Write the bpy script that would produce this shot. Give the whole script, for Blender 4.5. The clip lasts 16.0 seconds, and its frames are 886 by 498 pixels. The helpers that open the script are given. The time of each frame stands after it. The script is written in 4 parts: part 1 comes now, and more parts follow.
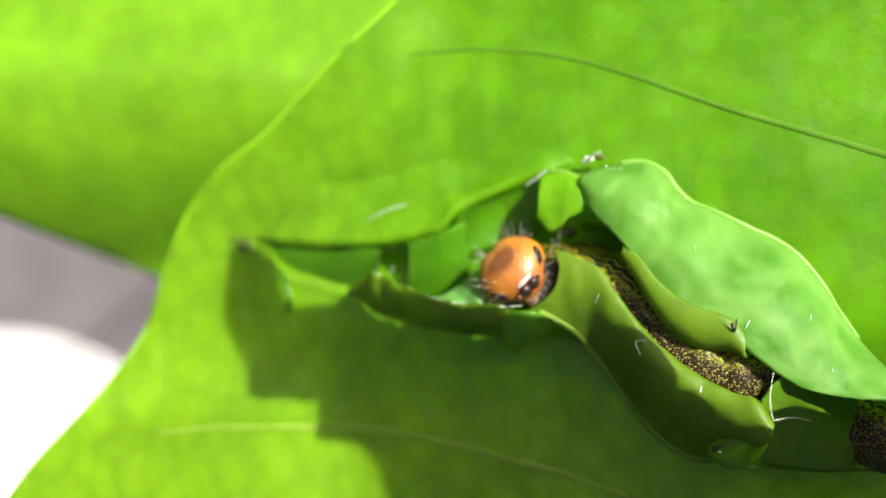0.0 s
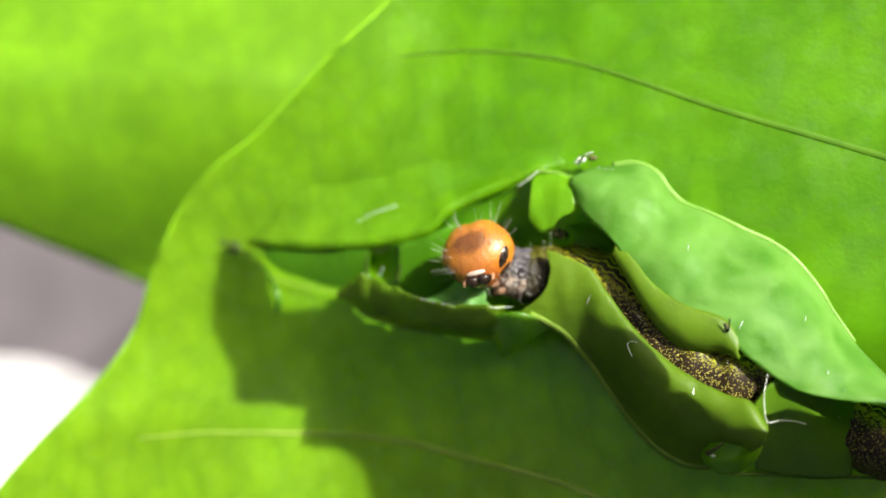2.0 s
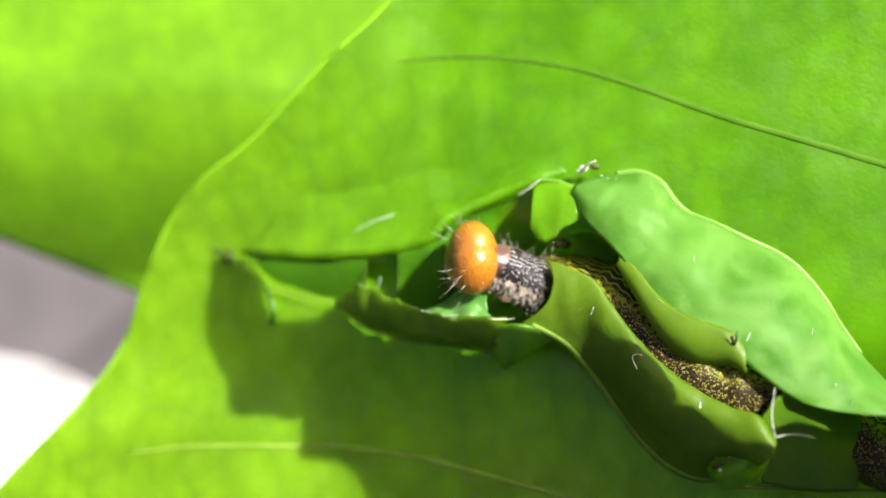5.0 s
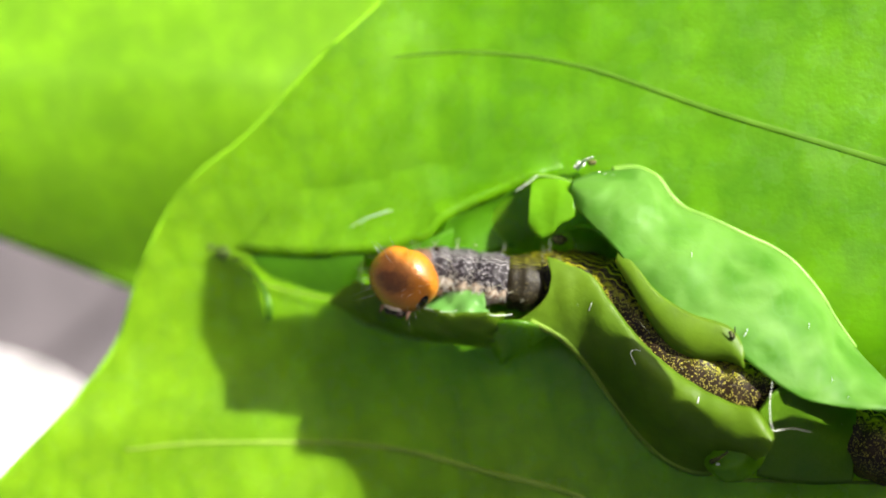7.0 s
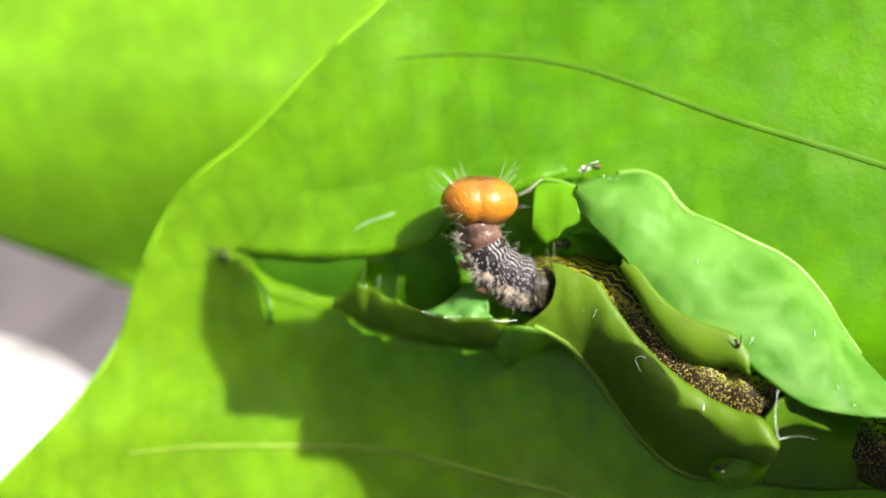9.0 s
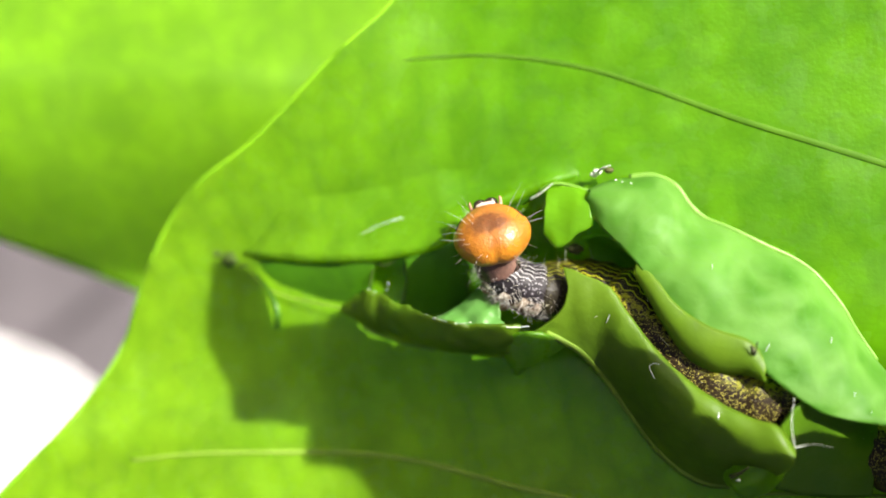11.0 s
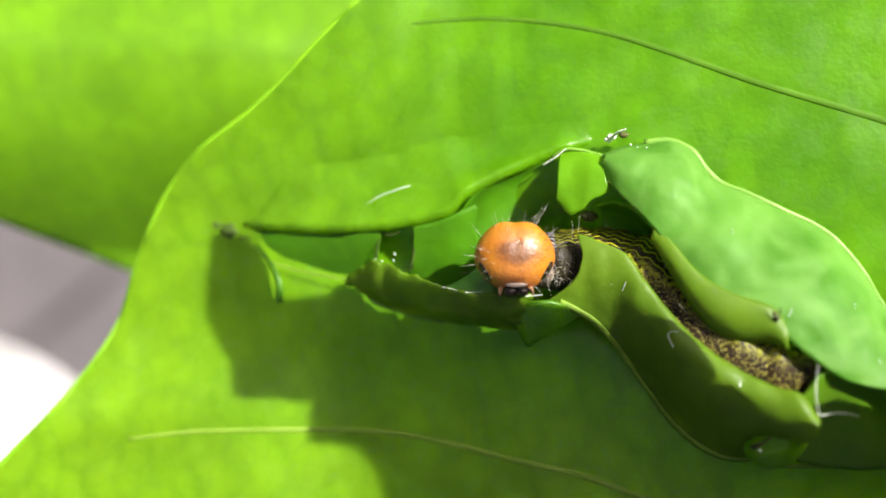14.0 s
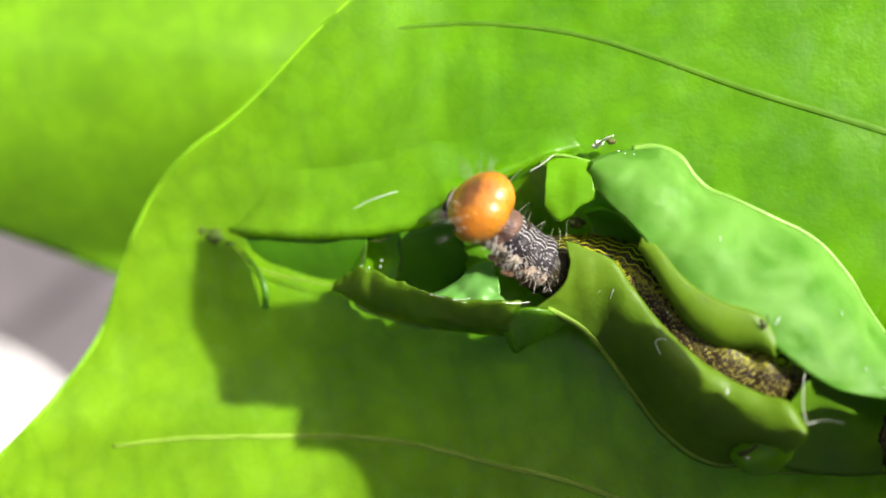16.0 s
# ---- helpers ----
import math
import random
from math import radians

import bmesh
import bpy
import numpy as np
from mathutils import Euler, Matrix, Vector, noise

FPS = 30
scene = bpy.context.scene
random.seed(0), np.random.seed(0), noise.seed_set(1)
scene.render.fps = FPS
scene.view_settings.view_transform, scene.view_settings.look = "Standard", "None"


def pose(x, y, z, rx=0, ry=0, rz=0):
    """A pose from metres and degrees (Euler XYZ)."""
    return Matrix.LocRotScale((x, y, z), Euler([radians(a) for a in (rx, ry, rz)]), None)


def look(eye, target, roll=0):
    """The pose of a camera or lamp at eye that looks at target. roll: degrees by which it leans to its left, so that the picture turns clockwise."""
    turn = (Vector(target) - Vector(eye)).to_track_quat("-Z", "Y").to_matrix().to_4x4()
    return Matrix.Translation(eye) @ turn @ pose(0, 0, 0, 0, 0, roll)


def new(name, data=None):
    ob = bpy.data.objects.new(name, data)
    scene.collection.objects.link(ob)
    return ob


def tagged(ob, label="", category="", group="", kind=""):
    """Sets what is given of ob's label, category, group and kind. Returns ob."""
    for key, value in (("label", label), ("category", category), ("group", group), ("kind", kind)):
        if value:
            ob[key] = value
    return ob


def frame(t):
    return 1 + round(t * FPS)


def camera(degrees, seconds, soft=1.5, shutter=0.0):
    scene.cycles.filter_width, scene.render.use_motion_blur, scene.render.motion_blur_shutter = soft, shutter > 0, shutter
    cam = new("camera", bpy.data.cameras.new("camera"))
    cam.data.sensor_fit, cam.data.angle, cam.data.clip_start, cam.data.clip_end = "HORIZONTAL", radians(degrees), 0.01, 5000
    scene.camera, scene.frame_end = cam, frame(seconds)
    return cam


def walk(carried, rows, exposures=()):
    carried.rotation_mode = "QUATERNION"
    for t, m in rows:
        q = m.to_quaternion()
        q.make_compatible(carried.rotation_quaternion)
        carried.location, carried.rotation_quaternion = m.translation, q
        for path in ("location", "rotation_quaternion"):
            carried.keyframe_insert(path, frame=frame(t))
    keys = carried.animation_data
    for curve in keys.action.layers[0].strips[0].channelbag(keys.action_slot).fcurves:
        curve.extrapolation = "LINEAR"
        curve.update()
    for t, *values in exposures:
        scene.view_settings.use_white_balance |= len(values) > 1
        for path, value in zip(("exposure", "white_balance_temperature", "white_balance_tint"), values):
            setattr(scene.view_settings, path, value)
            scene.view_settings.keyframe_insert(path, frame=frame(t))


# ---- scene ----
# A caterpillar looks out of its shelter of cut and folded leaf. Lengths are in millimetres, MM turns them into metres.
from mathutils import geometry

MM = 0.001
SUN = Vector((0.50, 0.42, 0.757)).normalized()      # towards the sun

# ---- camera ----
cam = camera(50.0, 16.0, soft=1.7, shutter=0.4)
cam.data.dof.use_dof = True
cam.data.dof.focus_distance = 0.0374
cam.data.dof.aperture_fstop = 20.0
PATH = [
    (0.0, 1.623, -0.413, 44.543, -0.130, 2.768, -0.138),
    (0.5, 1.433, -0.850, 44.379, 0.460, 2.439, 0.059),
    (1.0, 1.623, -1.423, 44.101, 1.283, 2.576, 0.302),
    (1.5, 1.687, -1.880, 43.967, 1.999, 2.651, 0.367),
    (2.0, 2.174, -1.888, 43.951, 2.006, 2.965, 0.381),
    (2.5, 3.102, -2.666, 43.886, 3.010, 3.772, 0.748),
    (3.0, 2.281, -2.431, 43.482, 2.688, 2.868, 0.590),
    (3.5, 2.360, -2.148, 43.221, 2.673, 2.833, 0.480),
    (4.0, 1.944, -1.516, 43.323, 2.213, 2.511, 0.397),
    (6.5, 0.716, -1.034, 43.161, 1.331, 0.705, -0.033),
    (7.0, 0.493, -0.848, 43.278, 0.930, 0.499, -0.033),
    (7.5, 0.812, -0.448, 43.334, 0.360, 0.776, -0.161),
    (8.0, 0.873, -0.098, 43.210, -0.086, 1.029, -0.111),
    (8.5, 0.572, -0.070, 43.202, 0.007, 0.483, -0.052),
    (9.0, -0.000, -0.000, 43.000, -0.000, 0.000, -0.000),
    (11.5, -0.535, 0.609, 42.373, -0.574, -0.156, -0.137),
    (12.0, -0.097, 0.459, 42.155, -0.382, 0.318, -0.097),
    (12.5, -0.500, 0.261, 41.648, -0.064, -0.186, -0.087),
    (13.0, -0.716, 0.295, 41.314, -1.376, -0.153, -0.079),
    (13.5, -1.124, -0.197, 41.341, -1.034, -0.704, -0.258),
    (14.0, -1.626, -0.925, 41.227, -0.271, -1.203, -0.145),
    (14.5, -1.599, -0.577, 41.230, -0.866, -1.649, -0.327),
    (15.0, -1.554, -0.293, 41.205, -1.078, -1.856, -0.334),
    (15.5, -0.934, -0.824, 41.007, -0.316, -1.148, -0.157),
    (16.0, -1.647, -0.338, 41.053, -0.744, -2.014, -0.229),
]
walk(cam, [(t, pose(x * MM, y * MM, z * MM, a, b, c)) for t, x, y, z, a, b, c in PATH],
     exposures=[(0.0, 1.10), (0.5, 1.02), (2.0, 1.00), (2.5, 0.90), (3.0, 1.00), (3.5, 1.10), (9.0, 1.14), (12.5, 1.12), (14.0, 1.07), (16.0, 1.08)])

# ---- light ----
world = bpy.data.worlds.new("world")
scene.world = world
world.use_nodes = True
sky = world.node_tree.nodes.new("ShaderNodeTexSky")
sky.sky_type = "NISHITA"
sky.sun_disc = False
sky.air_density = 0.35
sky.dust_density = 9.0
sky.ozone_density = 0.0
sky.sun_elevation = math.asin(SUN.z)
sky.sun_rotation = math.atan2(SUN.x, SUN.y)
back = world.node_tree.nodes["Background"]
back.inputs["Strength"].default_value = 0.062
world.node_tree.links.new(sky.outputs[0], back.inputs["Color"])
sun = new("sun", bpy.data.lights.new("sun", "SUN"))
sun.data.energy = 5.0
sun.data.angle = radians(0.5)
sun.data.color = (1.0, 0.95, 0.86)
sun.matrix_basis = look(SUN, (0, 0, 0))


# ---- materials ----
class Nodes:
    """Short calls for building a node material."""

    def __init__(self, name):
        self.m = bpy.data.materials.new(name)
        self.m.use_nodes = True
        self.t = self.m.node_tree
        self.p = self.t.nodes["Principled BSDF"]
        self.out = self.t.nodes["Material Output"]
        self.co = self.t.nodes.new("ShaderNodeTexCoord").outputs["Object"]

    def put(self, socket, value):
        if hasattr(value, "is_linked"):
            self.t.links.new(value, socket)
        elif isinstance(value, tuple) and len(value) == 3 and socket.type == "RGBA":
            socket.default_value = (*value, 1)
        else:
            socket.default_value = value

    def noise(self, scale, detail=3.0, rough=0.55, co=None):
        n = self.t.nodes.new("ShaderNodeTexNoise")
        n.inputs["Scale"].default_value = scale
        n.inputs["Detail"].default_value = detail
        n.inputs["Roughness"].default_value = rough
        self.put(n.inputs["Vector"], co or self.co)
        return n.outputs["Fac"]

    def cells(self, scale, feature="F1", co=None):
        n = self.t.nodes.new("ShaderNodeTexVoronoi")
        n.feature = feature
        n.inputs["Scale"].default_value = scale
        self.put(n.inputs["Vector"], co or self.co)
        return n.outputs["Distance"]

    def math(self, op, a, b=0.0):
        n = self.t.nodes.new("ShaderNodeMath")
        n.operation = op
        self.put(n.inputs[0], a)
        self.put(n.inputs[1], b)
        return n.outputs[0]

    def ramp(self, x, lo, hi, a=0.0, b=1.0):
        n = self.t.nodes.new("ShaderNodeMapRange")
        n.interpolation_type = "SMOOTHSTEP"
        for key, v in (("Value", x), ("From Min", lo), ("From Max", hi), ("To Min", a), ("To Max", b)):
            self.put(n.inputs[key], v)
        return n.outputs[0]

    def mix(self, f, a, b):
        n = self.t.nodes.new("ShaderNodeMix")
        n.data_type = "RGBA"
        self.put(n.inputs["Factor"], f)
        self.put(n.inputs[6], a)
        self.put(n.inputs[7], b)
        return n.outputs[2]

    def xyz(self):
        n = self.t.nodes.new("ShaderNodeSeparateXYZ")
        self.put(n.inputs[0], self.co)
        return n.outputs

    def bump(self, height, strength, depth):
        n = self.t.nodes.new("ShaderNodeBump")
        n.inputs["Strength"].default_value = strength
        n.inputs["Distance"].default_value = depth
        self.put(n.inputs["Height"], height)
        self.put(self.p.inputs["Normal"], n.outputs[0])
        return n.outputs[0]

    def surface(self, colour, rough, spec=0.5):
        self.put(self.p.inputs["Base Color"], colour)
        self.put(self.p.inputs["Roughness"], rough)
        self.p.inputs["Specular IOR Level"].default_value = spec
        return self.m


def leaf_material(name, young, old, vein, through_colour, passes, rough, spec=0.5, net=0.5, margin=None):
    """A blade: mottled green, a fine net of veins, and light that comes through."""
    n = Nodes(name)
    blot = n.ramp(n.noise(260.0, 4.0, 0.6), 0.32, 0.70)
    col = n.mix(blot, young, old)
    if margin:      # the blade yellows towards its margin and over its lower half
        side = n.ramp(n.math("ADD", n.xyz()[0], n.math("MULTIPLY", n.noise(120.0), 0.008)), -0.014, 0.010, 0.85, 0.0)
        # Lower half yellowed too; this also puts the shade's olive hue into the colour.
        tip = n.ramp(n.math("ADD", n.xyz()[1], n.math("MULTIPLY", n.noise(140.0), 0.006)), -0.008, 0.000, 0.75, 0.0)
        col = n.mix(n.math("MAXIMUM", side, tip), col, margin)
    warp = n.noise(500.0, 2.0)
    mapped = n.t.nodes.new("ShaderNodeVectorMath")
    mapped.operation = "MULTIPLY_ADD"
    mixv = n.t.nodes.new("ShaderNodeCombineXYZ")
    for k in range(3):
        n.put(mixv.inputs[k], warp)
    n.put(mapped.inputs[0], mixv.outputs[0])
    mapped.inputs[1].default_value = (0.0014, 0.0014, 0.0014)
    n.put(mapped.inputs[2], n.co)
    coarse = n.ramp(n.cells(430.0, "DISTANCE_TO_EDGE", mapped.outputs[0]), 0.0, 0.26, 1.0, 0.0)
    fine = n.ramp(n.cells(1000.0, "DISTANCE_TO_EDGE", mapped.outputs[0]), 0.0, 0.12, 1.0, 0.0)
    # rungs of finer veins that cross between the side veins
    along = n.math("ADD", n.math("ADD", n.xyz()[0], n.math("MULTIPLY", n.xyz()[1], 0.18)), n.math("MULTIPLY", n.noise(160.0, 2.0), 0.0045))
    rung = n.ramp(n.math("SINE", n.math("MULTIPLY", along, 4200.0)), 0.35, 1.0)
    rung = n.math("MULTIPLY", rung, n.ramp(n.noise(210.0, 2.0), 0.36, 0.6))
    lines = n.math("ADD", n.math("MULTIPLY", coarse, 0.34 * net), n.math("ADD", n.math("MULTIPLY", fine, 0.14 * net), n.math("MULTIPLY", rung, 0.20 * net)))
    col = n.mix(lines, col, vein)
    speck = n.ramp(n.noise(2600.0, 2.0), 0.70, 0.78, 0.0, 0.35)
    col = n.mix(speck, col, tuple(min(1.0, 1.5 * c + 0.02) for c in young))
    relief = n.math("ADD", n.math("MULTIPLY", lines, -0.25), n.math("ADD", n.noise(900.0, 3.0), n.math("MULTIPLY", n.noise(5000.0, 2.0), 0.25)))
    normal = n.bump(relief, 0.35, 0.00012)
    n.surface(col, n.ramp(n.noise(700.0), 0.3, 0.7, rough - 0.07, rough + 0.1), spec)
    tr = n.t.nodes.new("ShaderNodeBsdfTranslucent")
    n.put(tr.inputs["Color"], n.mix(n.math("MULTIPLY", lines, 0.8), n.mix(blot, through_colour, tuple(0.72 * c for c in through_colour)), vein))
    n.put(tr.inputs["Normal"], normal)
    mx = n.t.nodes.new("ShaderNodeMixShader")
    mx.inputs[0].default_value = passes
    n.put(mx.inputs[1], n.p.outputs[0])
    n.put(mx.inputs[2], tr.outputs[0])
    n.put(n.out.inputs["Surface"], mx.outputs[0])
    return n.m


def skin_material(name, ground, line, dot, flank, belly, wave, cover, dots, reach=1.05, under=2.1, belt=0.0):
    """Caterpillar skin: wavy lines along the back, dots on the side, a pale flank, a dull belly. X runs forwards, Z to the back."""
    n = Nodes(name)
    x, y, z = n.xyz()
    angle = n.math("ARCTAN2", n.math("ABSOLUTE", y), z)
    ripple = n.math("ADD", n.math("MULTIPLY", n.math("SINE", n.math("MULTIPLY", x, 10000.0)), 0.04), n.math("MULTIPLY", n.noise(1500.0, 2.0), 0.22))
    stripe = n.math("SINE", n.math("MULTIPLY", n.math("ADD", angle, ripple), wave))
    upper = n.ramp(angle, reach - 0.1, reach + 0.1, 1.0, 0.0)
    stripe = n.math("MULTIPLY", n.ramp(stripe, 1.0 - cover, 1.35 - cover), upper)
    spots = n.ramp(n.cells(dots), 0.22, 0.36, 1.0, 0.0)
    spots = n.math("MULTIPLY", spots, n.ramp(angle, reach - 0.15, reach + 0.05, 0.25, 1.0))
    col = n.mix(stripe, n.mix(spots, ground, dot), line)
    band = n.math("MULTIPLY", n.ramp(angle, reach - 0.12, reach), n.ramp(angle, reach + 0.05, reach + 0.40, 1.0, 0.0))
    col = n.mix(n.math("MULTIPLY", n.math("MULTIPLY", band, belt), n.ramp(n.noise(7500.0, 2.0), 0.42, 0.60)), col, line)
    edge = n.math("ADD", angle, n.math("MULTIPLY", n.noise(1800.0, 3.0), 0.5))
    side = n.math("MULTIPLY", n.math("MULTIPLY", n.ramp(edge, under - 0.15, under - 0.05), n.ramp(edge, under + 0.30, under + 0.50, 1.0, 0.0)), n.ramp(n.noise(2600.0, 3.0), 0.38, 0.6))
    col = n.mix(n.ramp(edge, under, under + 0.2), col, belly)
    col = n.mix(side, col, flank)
    n.bump(n.math("ADD", n.noise(3500.0, 3.0), n.math("MULTIPLY", spots, 0.6)), 0.6, 0.00008)
    return n.surface(col, n.ramp(n.noise(1500.0), 0.3, 0.7, 0.38, 0.55), 0.3)


def plain_material(name, a, b, scale, rough, spec=0.5, depth=0.00004, grain=4.0):
    n = Nodes(name)
    f = n.ramp(n.noise(scale, 4.0, 0.6), 0.3, 0.7)
    n.bump(n.noise(scale * grain, 3.0), 0.4, depth)
    return n.surface(n.mix(f, a, b), n.ramp(n.noise(scale * 2.0), 0.3, 0.7, rough - 0.06, rough + 0.06), spec)


LEAF = leaf_material("leaf_top", (0.150, 0.400, 0.004), (0.098, 0.315, 0.003), (0.065, 0.205, 0.005), (0.56, 0.87, 0.008), 0.50, 0.24, 0.85, 0.62, (0.250, 0.455, 0.014))
BACK = leaf_material("leaf_back", (0.190, 0.420, 0.010), (0.140, 0.340, 0.008), (0.11, 0.25, 0.02), (0.58, 0.84, 0.02), 0.48, 0.50, 0.35, 0.5)
# Same leaf as LEAF; the flap's dimness is put into a darker colour.
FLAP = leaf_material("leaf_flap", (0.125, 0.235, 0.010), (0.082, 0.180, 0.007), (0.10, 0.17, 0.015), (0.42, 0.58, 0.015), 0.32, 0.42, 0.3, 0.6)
# Nearly opaque dark green: deep shade under the flap is put into it.
COVER_SHADE = leaf_material("leaf_cover_shade", (0.090, 0.200, 0.006), (0.062, 0.160, 0.005), (0.07, 0.15, 0.010), (0.30, 0.45, 0.02), 0.05, 0.40, 0.3, 0.5)
# Only for the two unseen leaves that are added to block light.
BLOCKER = leaf_material("leaf_blocker", (0.052, 0.085, 0.012), (0.038, 0.062, 0.010), (0.05, 0.08, 0.012), (0.10, 0.12, 0.02), 0.02, 0.50, 0.3, 0.5)
WALL = leaf_material("leaf_wall", (0.105, 0.225, 0.006), (0.066, 0.165, 0.005), (0.16, 0.24, 0.015), (0.46, 0.62, 0.012), 0.42, 0.38, 0.45, 0.7)
LIP = leaf_material("leaf_lip", (0.150, 0.385, 0.007), (0.105, 0.310, 0.005), (0.10, 0.28, 0.015), (0.58, 0.84, 0.015), 0.45, 0.34, 0.5, 0.4)
# Dark copy of the leaf green: pocket shade is painted in; also the sliver.
SHADE_DARK = leaf_material("leaf_shade_dark", (0.072, 0.235, 0.004), (0.044, 0.170, 0.003), (0.05, 0.14, 0.006), (0.36, 0.60, 0.02), 0.16, 0.40, 0.4, 0.5)
UNDER = leaf_material("leaf_underside", (0.112, 0.295, 0.034), (0.058, 0.205, 0.013), (0.20, 0.42, 0.08), (0.42, 0.78, 0.04), 0.40, 0.55, 0.26, 1.1)
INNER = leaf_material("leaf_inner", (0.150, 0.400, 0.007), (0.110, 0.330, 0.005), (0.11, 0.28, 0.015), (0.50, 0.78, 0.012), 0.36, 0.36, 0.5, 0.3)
PALE = leaf_material("leaf_pale", (0.14, 0.37, 0.075), (0.07, 0.25, 0.030), (0.3, 0.5, 0.2), (0.6, 0.84, 0.3), 0.40, 0.35, 0.5, 0.3)
VEIN = plain_material("vein", (0.068, 0.170, 0.007), (0.050, 0.135, 0.005), 600.0, 0.6, 0.12)
MARGIN = plain_material("leaf_margin", (0.19, 0.42, 0.010), (0.15, 0.36, 0.008), 500.0, 0.45, 0.3)
RIB = plain_material("pale_rib", (0.165, 0.33, 0.045), (0.12, 0.27, 0.028), 600.0, 0.45, 0.4)
RIDGE = plain_material("pale_vein", (0.20, 0.32, 0.04), (0.14, 0.25, 0.022), 600.0, 0.55, 0.15)
STALK = plain_material("stalk", (0.16, 0.30, 0.04), (0.10, 0.20, 0.03), 300.0, 0.5, 0.4)
SILK = plain_material("silk", (0.78, 0.80, 0.74), (0.60, 0.66, 0.55), 2000.0, 0.35, 0.5)
TUFT = plain_material("white_hair", (0.60, 0.57, 0.52), (0.44, 0.41, 0.36), 3000.0, 0.35, 0.5)
CREAM = plain_material("pale_plate", (0.62, 0.52, 0.44), (0.44, 0.32, 0.24), 1500.0, 0.35, 0.5)
KNOT = plain_material("knot_and_shade", (0.070, 0.130, 0.015), (0.035, 0.060, 0.010), 900.0, 0.7, 0.2)
BRISTLE = plain_material("bristle", (0.62, 0.62, 0.50), (0.45, 0.45, 0.32), 3000.0, 0.35, 0.5)
SCAR = plain_material("dried_edge", (0.035, 0.040, 0.012), (0.08, 0.085, 0.02), 1500.0, 0.6, 0.3)
BLACK = plain_material("black_shell", (0.010, 0.007, 0.005), (0.030, 0.017, 0.012), 2500.0, 0.27, 0.5)
NECK = plain_material("neck_skin", (0.190, 0.105, 0.080), (0.050, 0.027, 0.022), 1100.0, 0.36, 0.5, 0.00022, 2.0)
LEG = plain_material("leg_skin", (0.40, 0.22, 0.12), (0.24, 0.12, 0.07), 1500.0, 0.35, 0.5)
GROUND = plain_material("concrete", (0.115, 0.104, 0.114), (0.088, 0.080, 0.088), 60.0, 0.85, 0.2, 0.0004, 6.0)
WHITE = plain_material("glazed_white", (0.83, 0.83, 0.83), (0.78, 0.78, 0.79), 40.0, 0.3, 0.5, 0.00005)
SKIN = skin_material("front_skin", (0.014, 0.011, 0.014), (0.36, 0.35, 0.36), (0.25, 0.24, 0.26), (0.44, 0.35, 0.27), (0.17, 0.080, 0.055), 29.0, 0.40, 6800.0, 0.85)
# Rear flank and belly are near black: the shelter's shade is in their colour.
REAR = skin_material("rear_skin", (0.018, 0.010, 0.003), (0.38, 0.40, 0.006), (0.42, 0.38, 0.06), (0.06, 0.040, 0.008), (0.024, 0.013, 0.005), 33.0, 0.44, 12000.0, 1.05, 2.75, 0.7)
MID = skin_material("middle_skin", (0.013, 0.010, 0.004), (0.23, 0.24, 0.015), (0.050, 0.044, 0.015), (0.05, 0.040, 0.020), (0.020, 0.012, 0.008), 33.0, 0.36, 7400.0, 0.85, 2.75)


def head_material():
    """Glossy amber shell, with a dull brown smudge on the brow and a darker rim at the mouth."""
    n = Nodes("amber_shell")
    x, y, z = n.xyz()
    col = n.mix(n.ramp(n.noise(900.0, 3.0), 0.3, 0.7), (0.48, 0.185, 0.014), (0.37, 0.128, 0.009))
    wide = n.math("MULTIPLY", y, n.math("MULTIPLY", y, 1.0e6))
    tall = n.math("ADD", z, -0.00034)
    spot = n.math("ADD", wide, n.math("MULTIPLY", n.math("MULTIPLY", tall, tall), 3.0e6))
    spot = n.math("ADD", spot, n.math("MULTIPLY", n.noise(2200.0, 5.0, 0.75), 2.6))
    front = n.ramp(x, 0.0003, 0.0008)
    brow = n.math("MULTIPLY", n.ramp(spot, 1.35, 2.6, 0.75, 0.0), front)
    col = n.mix(n.math("MULTIPLY", front, n.ramp(n.math("ABSOLUTE", y), 0.0004, 0.0011, 0.45, 0.0)), col, (0.30, 0.12, 0.045))
    col = n.mix(brow, col, (0.060, 0.020, 0.010))
    low = n.ramp(z, -0.0013, -0.0003, 0.7, 0.0)
    col = n.mix(low, col, (0.30, 0.075, 0.01))
    n.bump(n.math("ADD", n.noise(2500.0, 3.0), n.noise(7000.0, 2.0)), 0.45, 0.00007)
    n.p.inputs["Subsurface Weight"].default_value = 0.15
    n.p.inputs["Subsurface Radius"].default_value = (0.0006, 0.0002, 0.00005)
    n.p.inputs["Coat Weight"].default_value = 0.3
    n.p.inputs["Coat Roughness"].default_value = 0.10
    return n.surface(col, n.ramp(n.noise(1800.0), 0.3, 0.7, 0.34, 0.46), 0.5)


AMBER = head_material()


# ---- mesh helpers ----
def mesh_object(name, verts, faces, material, parent=None, label="", smooth=True):
    me = bpy.data.meshes.new(name)
    me.from_pydata([(x * MM, y * MM, z * MM) for x, y, z in verts], [], faces)
    me.polygons.foreach_set("use_smooth", [smooth] * len(me.polygons))
    me.materials.append(material)
    me.update()
    ob = new(name, me)
    if parent:
        ob.parent = parent
    if label:
        tagged(ob, label)
    return ob


def holder(name, label, category, group=""):
    return tagged(new(name), label, category, group)


